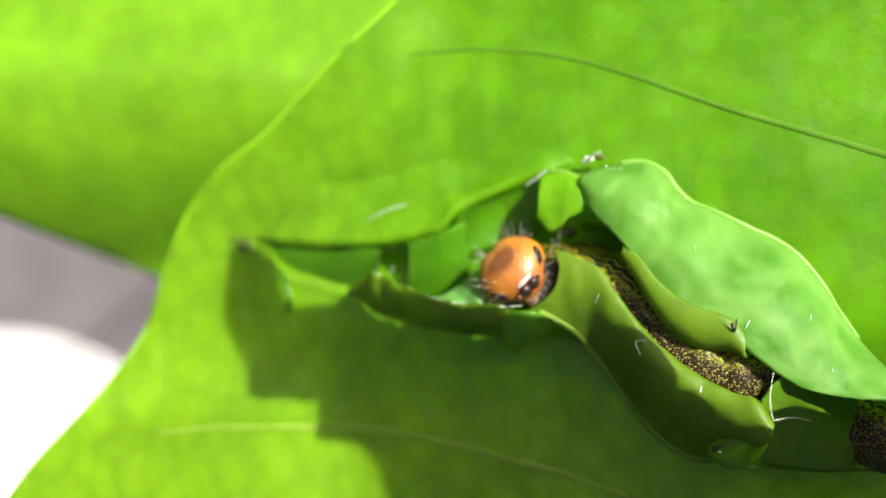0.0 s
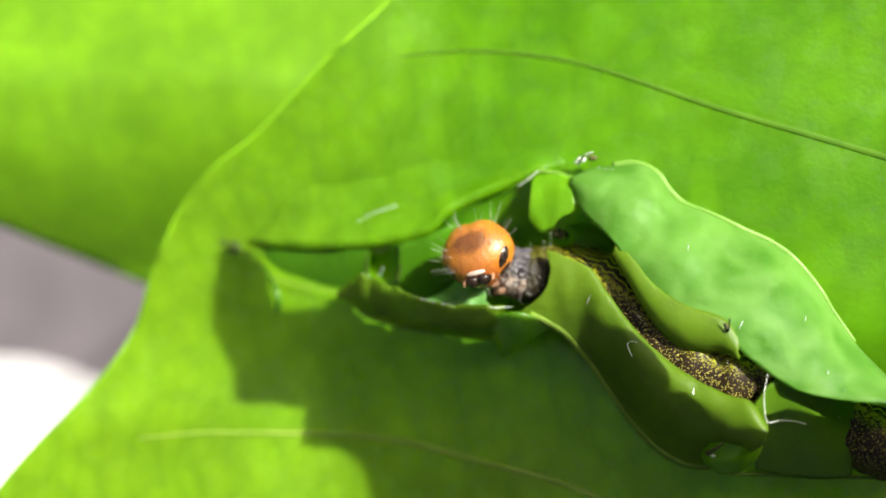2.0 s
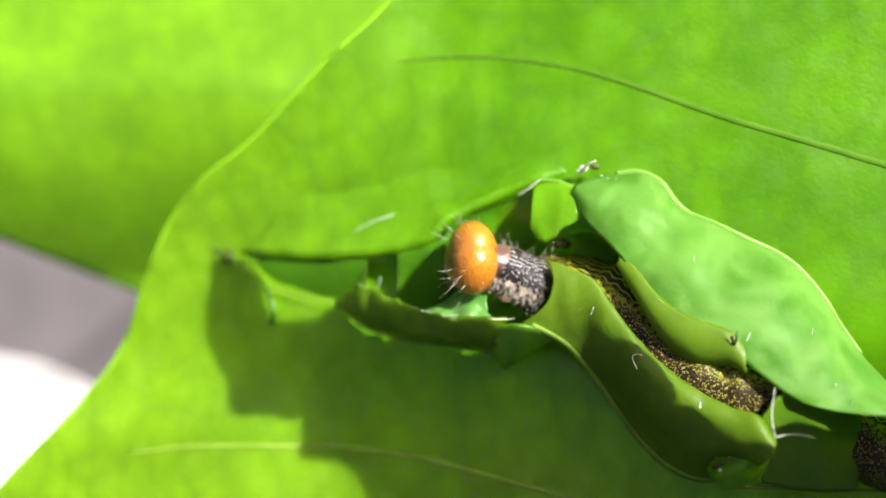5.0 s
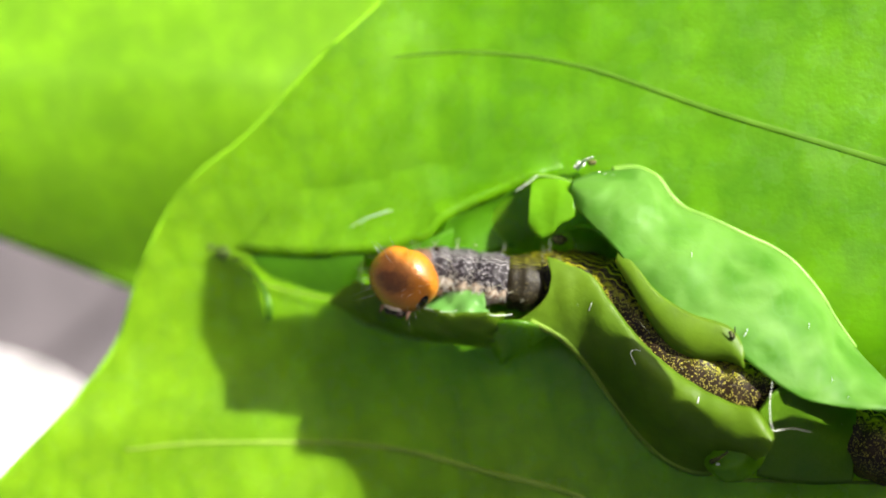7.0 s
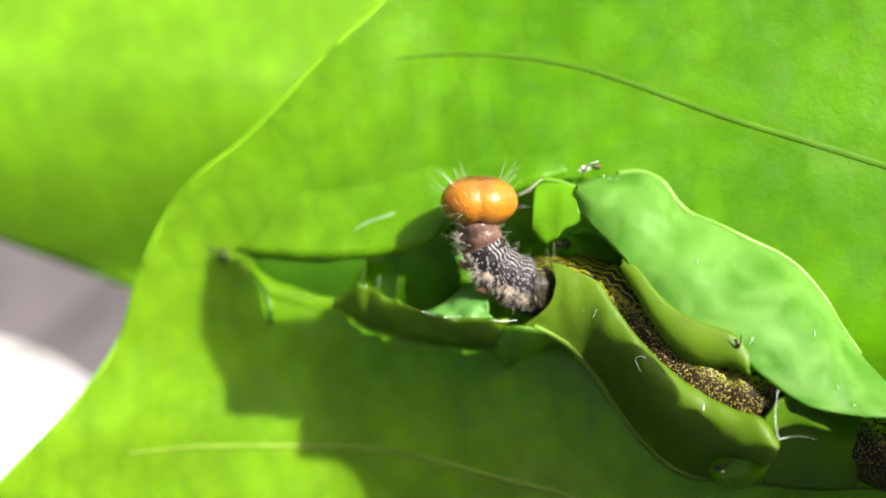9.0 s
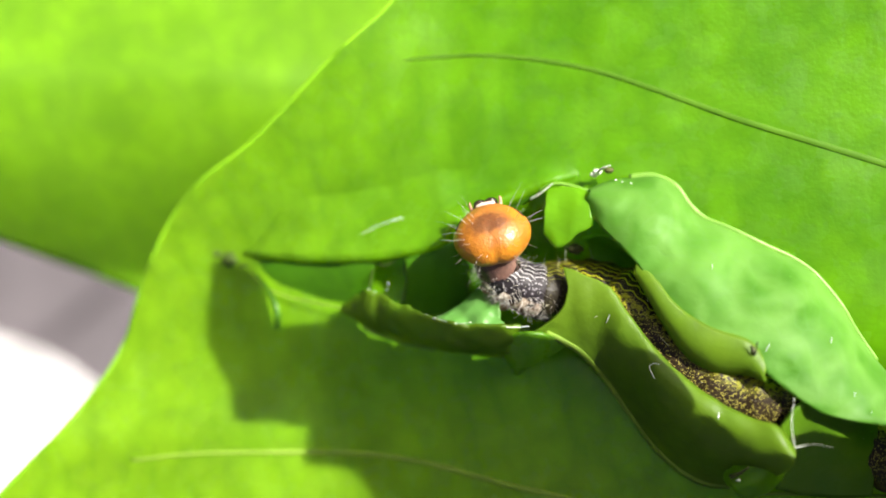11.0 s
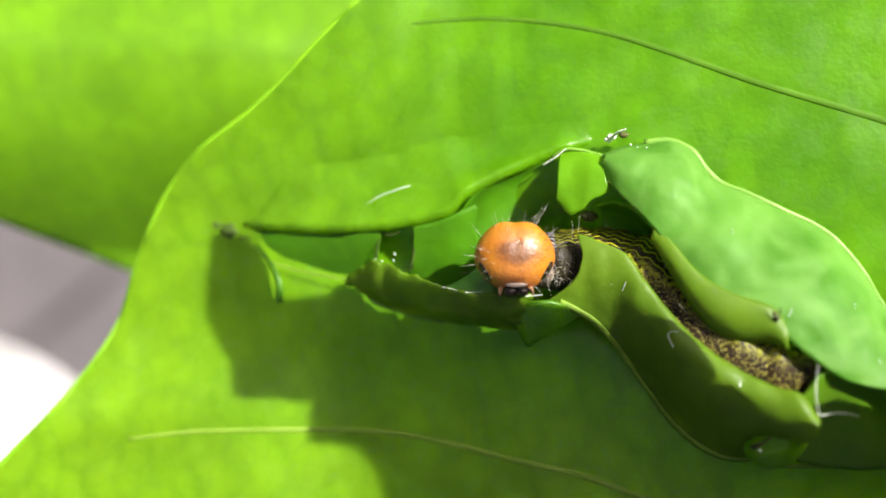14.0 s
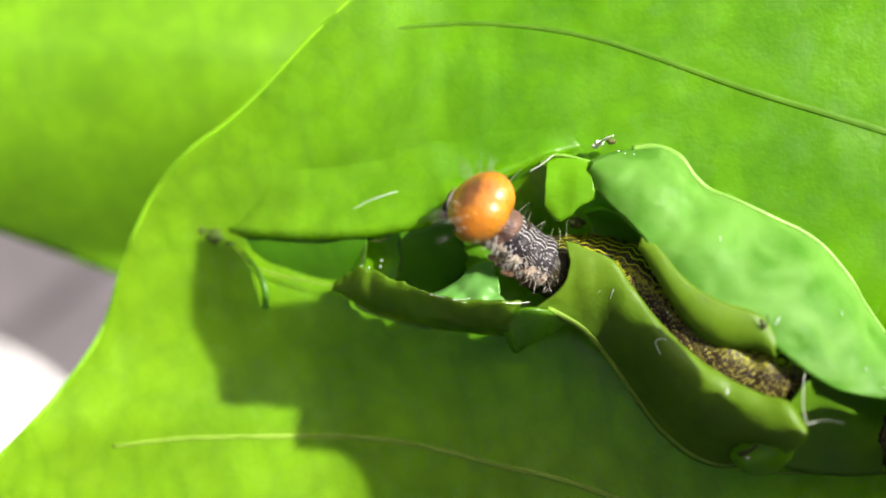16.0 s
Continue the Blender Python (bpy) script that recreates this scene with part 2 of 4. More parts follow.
def curve(points, n):
    """n points spread evenly along a smooth line through the given ones."""
    p = [Vector(q) for q in points]
    p = [2 * p[0] - p[1]] + p + [2 * p[-1] - p[-2]]
    fine = []
    for a, b, c, d in zip(p, p[1:], p[2:], p[3:]):
        for k in range(16):
            t = k / 16
            fine.append(0.5 * (2 * b + (c - a) * t + (2 * a - 5 * b + 4 * c - d) * t * t + (3 * b - a - 3 * c + d) * t ** 3))
    fine.append(p[-2].copy())
    run = np.concatenate([[0], np.cumsum([(a - b).length for a, b in zip(fine, fine[1:])])])
    arr = np.array([list(q) for q in fine])
    want = np.linspace(0, run[-1], n)
    return [Vector(q) for q in np.stack([np.interp(want, run, arr[:, k]) for k in range(arr.shape[1])], 1)]


def wobble(p, size, seed=0.0):
    return noise.noise(Vector((p[0] / size + seed, p[1] / size - seed, p[2] / size + 0.7 * seed)))


def slab(name, grid, thick, material, parent, label=""):
    """A closed sheet of even thickness over a grid of points (rows of equal length)."""
    g = np.array([[list(p) for p in row] for row in grid])
    du, dv = np.gradient(g, axis=0), np.gradient(g, axis=1)
    nrm = np.cross(du, dv)
    nrm /= np.maximum(np.linalg.norm(nrm, axis=2, keepdims=True), 1e-9)
    nu, nv = g.shape[:2]
    taper = np.ones((nu, nv, 1))
    top, low = (g + nrm * thick / 2 * taper).reshape(-1, 3), (g - nrm * thick / 2 * taper).reshape(-1, 3)
    off = nu * nv
    idx = lambda i, j: i * nv + j
    faces = []
    for i in range(nu - 1):
        for j in range(nv - 1):
            a, b, c, d = idx(i, j), idx(i + 1, j), idx(i + 1, j + 1), idx(i, j + 1)
            faces += [(a, b, c, d), (off + d, off + c, off + b, off + a)]
    ring = [idx(i, 0) for i in range(nu)] + [idx(nu - 1, j) for j in range(1, nv)] + [idx(i, nv - 1) for i in range(nu - 2, -1, -1)] + [idx(0, j) for j in range(nv - 2, 0, -1)]
    for a, b in zip(ring, ring[1:] + ring[:1]):
        faces.append((b, a, off + a, off + b))
    return mesh_object(name, np.concatenate([top, low]), faces, material, parent, label)


def flap(name, root, edge, material, parent, label="", bulge=(0, 0, 0), nu=70, nv=22, thick=0.16, lumps=0.12, ragged=0.0, ends=0.0, seed=0.0, lean=0.5, lump_size=2.2, bow=0.0, fade=0.0, ripple=0.0, ribs=8):
    """A folded strip of blade between its root and its free edge. bulge: how far its middle stands out; ragged: teeth of the free edge; lean: where the bulge lies."""
    a, b = curve(root, nu), curve(edge, nu)
    out = Vector(bulge)
    grid = []
    for i, (p, q) in enumerate(zip(a, b)):
        row = []
        way = (q - p).normalized()
        tooth = ragged * (wobble(q, 0.35, seed) + 0.8 * wobble(q, 0.9, seed + 3))
        side = (b[min(i + 1, nu - 1)] - b[max(i - 1, 0)]).normalized()
        for j in range(nv):
            v = j / (nv - 1)
            w = v ** (math.log(0.5) / math.log(lean))
            m = p.lerp(q, v) + out * (4 * w * (1 - w) * (0.15 + 0.95 * soft_step(0.05, 1.0, i / (fade * nu)) if fade else 1.0))
            m = m + way * (tooth * v ** 5)
            m = m + side * (bow * 4 * v * (1 - v) * max(0.0, 1 - 7 * i / nu))
            cut = ends * wobble((m.x, m.y, v * 3), 0.4, seed + 9)
            m = m + side * (cut * max(0.0, 1 - 6 * min(i, nu - 1 - i) / nu))
            m = m + Vector((0, 0, lumps * wobble(m, lump_size, seed) + 0.3 * lumps * wobble(m, 0.7, seed + 5)))
            m = m + Vector((0, 0, ripple * 4 * v * (1 - v) * (0.5 + 0.5 * math.cos(math.tau * (ribs * i / nu + 0.9 * v + 0.25 * wobble(m, 1.5, seed))))))
            row.append(m)
        grid.append(row)
    GRIDS[seed] = grid
    return slab(name, grid, thick, material, parent, label)


GRIDS = {}


def on_flap(seed, u, v, lift):
    """A point on a flap already built, that far above its middle surface."""
    g = GRIDS[seed]
    a, b = u * (len(g) - 1), v * (len(g[0]) - 1)
    i, j = min(int(a), len(g) - 2), min(int(b), len(g[0]) - 2)
    p = g[i][j].lerp(g[i + 1][j], a - i).lerp(g[i][j + 1].lerp(g[i + 1][j + 1], a - i), b - j)
    n = (g[i + 1][j] - g[i][j]).cross(g[i][j + 1] - g[i][j]).normalized()
    return p + (n if n.z > 0 else -n) * lift


def tube(name, points, r0, r1, material, parent=None, label="", n=24, sides=8, flat=1.0):
    """A tapered round cord along a line."""
    line = curve(points, n)
    verts, faces = [], []
    for i, p in enumerate(line):
        way = (line[min(i + 1, n - 1)] - line[max(i - 1, 0)]).normalized()
        s = way.cross(Vector((0, 0, 1)))
        s = s.normalized() if s.length > 1e-4 else Vector((1, 0, 0))
        u = s.cross(way).normalized()
        r = r0 + (r1 - r0) * i / (n - 1)
        verts += [p + r * (math.cos(k * math.tau / sides) * s + flat * math.sin(k * math.tau / sides) * u) for k in range(sides)]
    for i in range(n - 1):
        for k in range(sides):
            a, b = i * sides + k, i * sides + (k + 1) % sides
            faces.append((a, b, b + sides, a + sides))
    faces += [tuple(range(sides))[::-1], tuple(range((n - 1) * sides, n * sides))]
    return mesh_object(name, verts, faces, material, parent, label)


def round_mesh(shape, nu=40, nv=24):
    """Vertices and faces of a closed round body: shape(unit vector) gives a point."""
    verts = [shape(Vector((0, 0, 1)))]
    for j in range(1, nv):
        th = math.pi * j / nv
        for i in range(nu):
            ph = math.tau * i / nu
            verts.append(shape(Vector((math.sin(th) * math.cos(ph), math.sin(th) * math.sin(ph), math.cos(th)))))
    verts.append(shape(Vector((0, 0, -1))))
    last = len(verts) - 1
    faces = [(0, 1 + i, 1 + (i + 1) % nu) for i in range(nu)]
    for j in range(nv - 2):
        for i in range(nu):
            a, b = 1 + j * nu + i, 1 + j * nu + (i + 1) % nu
            faces.append((a, a + nu, b + nu, b))
    k = 1 + (nv - 2) * nu
    faces += [(last, k + (i + 1) % nu, k + i) for i in range(nu)]
    return verts, faces


def hairs(name, roots, material, parent, thin=0.011):
    """Bent, tapering bristles: roots of (place, way, length)."""
    verts, faces = [], []
    for p, way, length in roots:
        way = way.normalized()
        s = way.orthogonal().normalized()
        u = way.cross(s)
        bend = Vector((random.uniform(-1, 1), random.uniform(-1, 1), random.uniform(-1, 1))) * 0.22 * length
        base = len(verts)
        for k, r in enumerate((thin, thin * 0.8, thin * 0.5, thin * 0.15)):
            f = k / 3
            c = p + way * (length * f) + bend * f * f
            verts += [c + r * (math.cos(a) * s + math.sin(a) * u) for a in (0, math.tau / 3, 2 * math.tau / 3)]
        for k in range(3):
            for a in range(3):
                i, j = base + 3 * k + a, base + 3 * k + (a + 1) % 3
                faces.append((i, j, j + 3, i + 3))
        faces.append((base + 9, base + 10, base + 11))
    return mesh_object(name, verts, faces, material, parent)


# ---- ground ----
def build_ground():
    n, reach = 64, 60000.0
    verts = [(0, 0, -250.0)]
    rings = (100, 200, 400, 1500, 8000, reach)
    for r in rings:
        verts += [(r * math.cos(k * math.tau / n), r * math.sin(k * math.tau / n), -250.0) for k in range(n)]
    faces = [(0, 1 + k, 1 + (k + 1) % n) for k in range(n)]
    for j in range(len(rings) - 1):
        for k in range(n):
            a, b = 1 + j * n + k, 1 + j * n + (k + 1) % n
            faces.append((a, a + n, b + n, b))
    tagged(mesh_object("ground", verts, faces, GROUND), "plain grey concrete ground in full sun", "ground", "", "structure")


def build_dish():
    """A wide white saucer on the ground."""
    dish = holder("saucer", "round white glazed saucer lying on grey concrete", "saucer")
    cx, cy, base = -149.0, -93.0, -250.0
    prof = [(0.0, 2.0), (46.0, 2.2), (55.0, 3.0), (59.0, 4.6), (62.5, 6.6), (64.0, 7.0), (65.0, 6.4), (62.0, 4.0), (55.0, 0.7), (44.0, 0.0), (0.0, 0.0)]
    n = 72
    verts, faces = [], []
    for r, z in prof:
        verts += [(cx + r * math.cos(k * math.tau / n), cy + r * math.sin(k * math.tau / n), base + z) for k in range(n)]
    rim = []
    for j in range(len(prof) - 1):
        for k in range(n):
            a, b = j * n + k, j * n + (k + 1) % n
            (rim if 3 <= j <= 6 else faces).append((a, a + n, b + n, b))
    mesh_object("bowl", verts, faces, WHITE, dish)
    mesh_object("rim", verts, rim, WHITE, dish, "rounded white rim")


# ---- the sheltering leaf ----
def soft_step(a, b, x):
    t = max(0.0, min(1.0, (x - a) / (b - a)))
    return t * t * (3 - 2 * t)


def sheet(x, y, dished=True):
    """Height of the blade: it leans up to one side, is dished along the shelter, and waves a little."""
    z = 0.9 + 0.24 * x
    axis = -0.6 - 0.42 * max(0.0, x - 2.5)
    far = abs(y - axis)
    if dished and x > -9:
        z -= 0.9 * math.exp(-(far / 2.0) ** 2) * min(1.0, (x + 9) / 5)
    z -= 0.8 * math.exp(-((x + 4) / 5) ** 2) * soft_step(-3.5, -7.0, y)
    z += 0.24 * max(0.0, -x) * soft_step(-2.0, 14.0, y)
    z += 0.15 * max(0.0, -x - 5) * soft_step(-4.0, -9.0, y)
    z += 0.16 * noise.noise(Vector((x / 5, y / 5, 2.0))) + 0.05 * noise.noise(Vector((x / 1.6, y / 1.6, 5.0)))
    return z


LIP_EDGE = [(-9.45, -0.18, -1.27), (-7.04, -0.33, -0.19), (-4.62, -0.35, 0.74), (-2.83, -0.20, 1.27), (-1.20, 0.07, 1.71), (-0.39, 0.41, 1.92), (0.19, 1.04, 1.95), (1.59, 1.79, 1.95), (2.91, 2.34, 1.98), (4.05, 2.82, 2.10), (5.2, 3.05, 2.02), (6.3, 3.30, 1.75)]


def rolled_lip(parent):
    """The blade swells out of its own plane towards the mouth and rolls over at a rounded crest."""
    n, m = 120, 36
    grid = []
    edge = curve(LIP_EDGE, n)
    for i, q in enumerate(edge):
        u = i / (n - 1)
        wide = 3.4 * min(1.0, 0.30 + 3.0 * u, 0.62 + 2.5 * (1 - u))
        near = edge[max(0, i - 16):i + 17]
        mean = sum(near, Vector()) / len(near)
        out = Vector((-0.25, 0.97, 0))
        crest = q + out * 0.30
        far = mean + out * 0.30
        rise = q.z + 0.24 - sheet(crest.x, crest.y, False) - 0.03
        calm = mean.z + 0.24 - sheet(far.x, far.y, False) - 0.03
        row = []
        for j in range(m):
            v = j / (m - 1)
            if v < 0.78:
                w = v / 0.78
                p = far.lerp(crest, w ** 3) + out * (wide * (1 - w))
                soft = w ** (1.7 + 5.0 * soft_step(0.58, 0.80, u))
                z = sheet(p.x, p.y, False)
                p.z = z + 0.03 - 0.22 * (1 - w) ** 3 + (calm + (rise - calm) * w ** 3) * soft + 0.10 * w * wobble((p.x, p.y, 0.0), 1.1, 4.0)
            else:
                a = (v - 0.78) / 0.22 * math.pi * 0.5
                p = crest.lerp(q, math.sin(a))
                p.z = q.z - 0.10 + 0.34 * math.cos(a) + 0.10 * wobble((p.x, p.y, 0.0), 1.1, 4.0) + 0.03 * wobble((p.x, p.y, 0.0), 0.3, 7.0)
            row.append(p)
        grid.append(row)
    GRIDS[1.0] = grid
    slab("upper_lip", grid, 0.15, LEAF, parent, "lip of leaf rolled over the mouth")


def build_leaf():
    leaf = holder("shelter_leaf", "bright green living leaf cut and folded into a caterpillar shelter", "leaf")
    left = [(16.0, 27.0), (6.0, 21.0), (0.5, 15.0), (-2.39, 11.19), (-5.58, 8.24), (-8.64, 5.23), (-11.53, 3.18), (-13.45, 0.84), (-14.77, -2.14), (-15.66, -4.69), (-17.76, -7.89), (-21.31, -11.63), (-24.0, -16.0), (-25.0, -21.0), (-20.0, -26.0), (-8.0, -29.0)]
    right = [(22.0, 27.0), (32.0, 25.0), (40.0, 20.0), (47.0, 12.0), (51.0, 2.0), (50.0, -8.0), (43.0, -18.0), (30.0, -25.0), (12.0, -28.5), (-4.0, -29.5)]
    a, b = curve([(*p, 0) for p in left], 150), curve([(*p, 0) for p in right], 150)
    grid = []
    for p, q in zip(a, b):
        row = []
        for j in range(150):
            v = j / 149
            m = p.lerp(q, v ** 1.25)
            z = sheet(m.x, m.y)
            rim = (m - p).length
            z += 0.40 * math.exp(-(rim / 1.8) ** 2)
            row.append((m.x, m.y, z))
        grid.append(row)
    slab("blade", grid, 0.22, LEAF, leaf)

    def vein(points, r0, r1, material, sink=0.02):
        tube("vein", [(p.x, p.y, sheet(p.x, p.y) + 0.13 - sink) for p in curve([(x, y, 0) for x, y in points], 50)], r0, r1, material, leaf, n=120, flat=0.34)

    vein([(20.3, 2.2), (17.69, 3.28), (14.36, 4.48), (11.77, 5.40), (9.56, 6.33), (6.59, 7.52), (4.23, 8.16), (1.78, 8.52), (-0.47, 8.56), (-3.01, 8.24), (-5.05, 7.23)], 0.17, 0.09, VEIN, 0.03)
    vein([(9.0, -11.9), (5.1, -10.55), (2.01, -9.95), (-2.06, -9.27), (-6.81, -9.10), (-11.4, -9.12), (-14.71, -9.49)], 0.14, 0.08, RIDGE, 0.0)
    rim = a[8:120:4]
    tube("margin", [(p.x + 0.05, p.y, sheet(p.x, p.y) + 0.43) for p in rim], 0.11, 0.14, MARGIN, leaf, "pale yellow rounded margin of the blade", 120, 10, 0.8)

    # upper lip: the blade rolls over along the upper side of the mouth
    rolled_lip(leaf)
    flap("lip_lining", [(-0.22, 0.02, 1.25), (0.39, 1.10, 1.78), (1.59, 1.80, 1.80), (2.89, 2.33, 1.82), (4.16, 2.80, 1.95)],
         [(0.15, -0.93, 0.64), (1.15, -0.65, 0.78), (2.38, -0.3, 0.90), (3.60, 0.1, 1.10), (4.92, 0.56, 1.40)], SHADE_DARK, leaf, "green lining of the lip, shade put into its colour", (0.2, 0.4, -0.3), 50, 14, 0.14, 0.08, 0.0, 0.0, 2.0)
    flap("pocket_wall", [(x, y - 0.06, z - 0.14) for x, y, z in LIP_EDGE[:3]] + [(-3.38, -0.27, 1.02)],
         [(-8.90, -0.76, -1.40), (-7.78, -1.80, -1.35), (-6.29, -2.30, -1.15), (-4.81, -2.45, -0.80), (-3.63, -1.90, -0.30)], SHADE_DARK, leaf, "smooth green pocket wall with shade in its colour", (0, 0, 0.12), 50, 16, 0.14, 0.08, 0.04, 0.06, 3.0)
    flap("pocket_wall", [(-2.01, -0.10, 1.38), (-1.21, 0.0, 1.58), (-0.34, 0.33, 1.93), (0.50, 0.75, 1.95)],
         [(-2.21, -2.80, 0.10), (-1.25, -3.10, 0.25), (-0.30, -3.05, 0.40), (0.85, -2.75, 0.55)], SHADE_DARK, leaf, "", (0, 0, 0.10), 40, 20, 0.14, 0.12, 0.06, 0.22, 4.0)
    tube("chewed_rim", [(-3.48, -0.38, 0.86), (-2.90, -0.52, 1.00), (-2.34, -0.17, 1.19), (-1.93, 0.02, 1.34), (-1.38, 0.12, 1.52)], 0.035, 0.025, SCAR, leaf, "dark dried chewing line", 20, 6)
    tube("chewed_rim", [(-3.62, -1.48, 0.73), (-3.56, -0.98, 0.79), (-3.41, -0.43, 0.88)], 0.035, 0.025, SCAR, leaf, "", 12, 6)
    tube("chewed_rim", [(-1.99, -0.10, 1.22), (-2.09, -0.72, 1.10), (-2.00, -1.22, 1.07), (-2.15, -1.97, 0.98)], 0.035, 0.025, SCAR, leaf, "", 14, 6)

    # lower wall under the mouth, with a bright fold and a chewed edge
    flap("lower_wall", [(-4.90, -2.35, 0.12), (-4.36, -2.76, 0.35), (-3.63, -3.30, 0.63), (-2.35, -3.78, 0.94), (-0.85, -4.10, 1.20), (0.89, -4.32, 1.51), (2.35, -4.44, 1.77)],
         [(-4.74, -2.23, 0.36), (-4.22, -1.87, 0.99), (-3.42, -1.65, 1.68), (-2.01, -2.13, 2.82), (-0.80, -2.64, 3.41), (0.84, -2.84, 3.90), (2.68, -2.94, 4.14)], WALL, leaf, "low leaf wall with a chewed rim", (-0.1, -0.25, 0.25), 110, 22, 0.15, 0.30, 0.16, 0.08, 5.0, 0.5, 0.75, 0.0, 0.0, 0.07, 5)
    tube("fold_line", [on_flap(5.0, u, 0.04, 0.10) for u in (0.05, 0.12, 0.2, 0.28, 0.36, 0.44, 0.52, 0.6)], 0.10, 0.05, RIB, leaf, "pale yellow fold line", 40, 6, 0.6)
    tube("fold_line", [(-9.26, -0.86, -0.97), (-8.57, -1.54, -0.81), (-7.34, -1.99, -0.46), (-5.99, -2.25, -0.04), (-4.40, -2.51, 0.44)], 0.05, 0.04, RIDGE, leaf, "soft pale edge of the pocket", 30, 8, 0.5)
    flap("torn_tab", [(1.75, -3.47, 3.32), (2.68, -3.17, 4.14), (3.60, -3.21, 4.16), (4.78, -3.63, 3.65)],
         [(2.46, -4.79, 2.49), (2.61, -5.02, 2.43), (2.70, -5.07, 2.45), (2.89, -4.91, 2.49)], LEAF, leaf, "torn triangular tab of leaf", (0, 0, 0.10), 40, 12, 0.14, 0.06, 0.03, 0.0, 6.0)
    flap("pale_scrap", [(-0.76, -2.74, 2.92), (0.26, -2.19, 2.56), (0.99, -1.55, 2.34), (1.71, -1.42, 2.41)],
         [(-0.57, -2.81, 3.26), (0.26, -2.98, 3.56), (1.19, -3.01, 3.79), (2.00, -2.86, 3.88)], PALE, leaf, "pale scrap of leaf underside", (0, 0, 0.3), 40, 20, 0.12, 0.26, 0.10, 0.12, 7.0, 0.5, 0.6)

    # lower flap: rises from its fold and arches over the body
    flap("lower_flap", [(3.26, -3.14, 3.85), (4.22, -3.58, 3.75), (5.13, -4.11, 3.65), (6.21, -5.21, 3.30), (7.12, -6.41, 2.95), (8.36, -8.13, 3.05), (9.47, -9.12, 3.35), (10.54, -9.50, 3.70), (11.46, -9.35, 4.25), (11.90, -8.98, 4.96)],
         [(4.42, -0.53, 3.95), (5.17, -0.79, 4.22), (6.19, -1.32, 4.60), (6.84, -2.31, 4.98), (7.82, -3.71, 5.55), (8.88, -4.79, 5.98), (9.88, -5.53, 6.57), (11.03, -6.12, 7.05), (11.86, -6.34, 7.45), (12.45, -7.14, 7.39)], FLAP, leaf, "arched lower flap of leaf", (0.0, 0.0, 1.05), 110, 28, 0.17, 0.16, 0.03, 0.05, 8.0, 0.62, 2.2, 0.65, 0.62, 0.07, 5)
    tube("fold_line", [on_flap(8.0, u, 0.06, 0.10) for u in (0.03, 0.1, 0.18, 0.26, 0.34, 0.42, 0.5, 0.58, 0.66, 0.74, 0.82, 0.9)], 0.14, 0.10, RIDGE, leaf, "pale vein along the fold", 60, 6, 0.6)
    tube("fold_line", [(11.78, -9.56, 4.63), (14.01, -9.57, 4.76), (17.53, -9.50, 5.41)], 0.09, 0.06, RIDGE, leaf, "", 20, 6, 0.6)
    def bump(d):
        r = 1 + 0.16 * wobble(d * 2.0, 1.0, 9.0)
        return Vector((11.60 + 1.05 * d.x * r + 0.25 * d.y, -8.40 + 0.90 * d.y * r, 5.95 + 1.00 * d.z * r))
    v, f = round_mesh(bump, 36, 22)
    mesh_object("curled_tip", v, f, LIP, leaf, "small rounded curl at the tip of the flap")
    tube("dried_tip", [(10.50, -8.45, 6.45), (10.72, -8.22, 6.85), (11.0, -7.95, 7.0)], 0.10, 0.04, SCAR, leaf, "dark dried tip", 10, 8)

    # big flap: its pale underside faces up
    flap("upper_flap", [(5.58, 2.57, 2.94), (6.46, 2.93, 2.95), (7.48, 3.08, 3.20), (8.49, 3.11, 3.44), (9.16, 2.60, 3.60), (9.80, 1.61, 3.85), (10.98, 1.01, 4.23), (12.47, 0.27, 4.59), (13.81, -0.43, 4.81), (14.88, -1.58, 4.97), (16.03, -3.47, 5.15), (17.41, -5.26, 5.38), (19.36, -7.05, 5.85)],
         [(5.38, 2.14, 3.49), (5.70, 1.51, 4.07), (6.08, 0.91, 4.56), (6.87, -0.02, 5.25), (7.56, -1.00, 5.71), (8.09, -1.89, 6.04), (8.69, -2.47, 6.29), (9.75, -2.98, 6.64), (11.03, -3.40, 7.05), (11.39, -4.16, 7.13), (12.12, -4.86, 7.31), (13.88, -5.94, 7.43), (17.08, -6.36, 7.80)], UNDER, leaf, "broad flap showing its pale green underside", (0.05, 0.05, 0.70), 170, 34, 0.18, 0.22, 0.03, 0.0, 10.0, 0.45, 1.8, 0.0, 0.0, 0.10, 7)
    tube("fold_line", [on_flap(10.0, u, 0.015, 0.10) for u in (0.10, 0.15, 0.2, 0.25, 0.3, 0.35, 0.4, 0.45, 0.5, 0.55, 0.6, 0.65, 0.7, 0.78)], 0.15, 0.08, RIB, leaf, "pale rib along the fold", 80, 8, 0.5)
    tube("fold_line", [on_flap(10.0, u, 0.985, 0.02) for u in (0.02, 0.06, 0.1, 0.14, 0.18, 0.22, 0.26, 0.3, 0.34)], 0.09, 0.06, RIB, leaf, "pale cut edge", 40, 6, 0.7)
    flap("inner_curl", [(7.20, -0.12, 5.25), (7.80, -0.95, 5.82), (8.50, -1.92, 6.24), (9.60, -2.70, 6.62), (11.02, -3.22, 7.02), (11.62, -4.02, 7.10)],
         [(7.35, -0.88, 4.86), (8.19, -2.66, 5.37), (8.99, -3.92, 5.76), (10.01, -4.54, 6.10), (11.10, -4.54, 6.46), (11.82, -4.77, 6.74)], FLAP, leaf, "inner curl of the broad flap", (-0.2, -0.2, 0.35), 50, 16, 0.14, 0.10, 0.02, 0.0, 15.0)
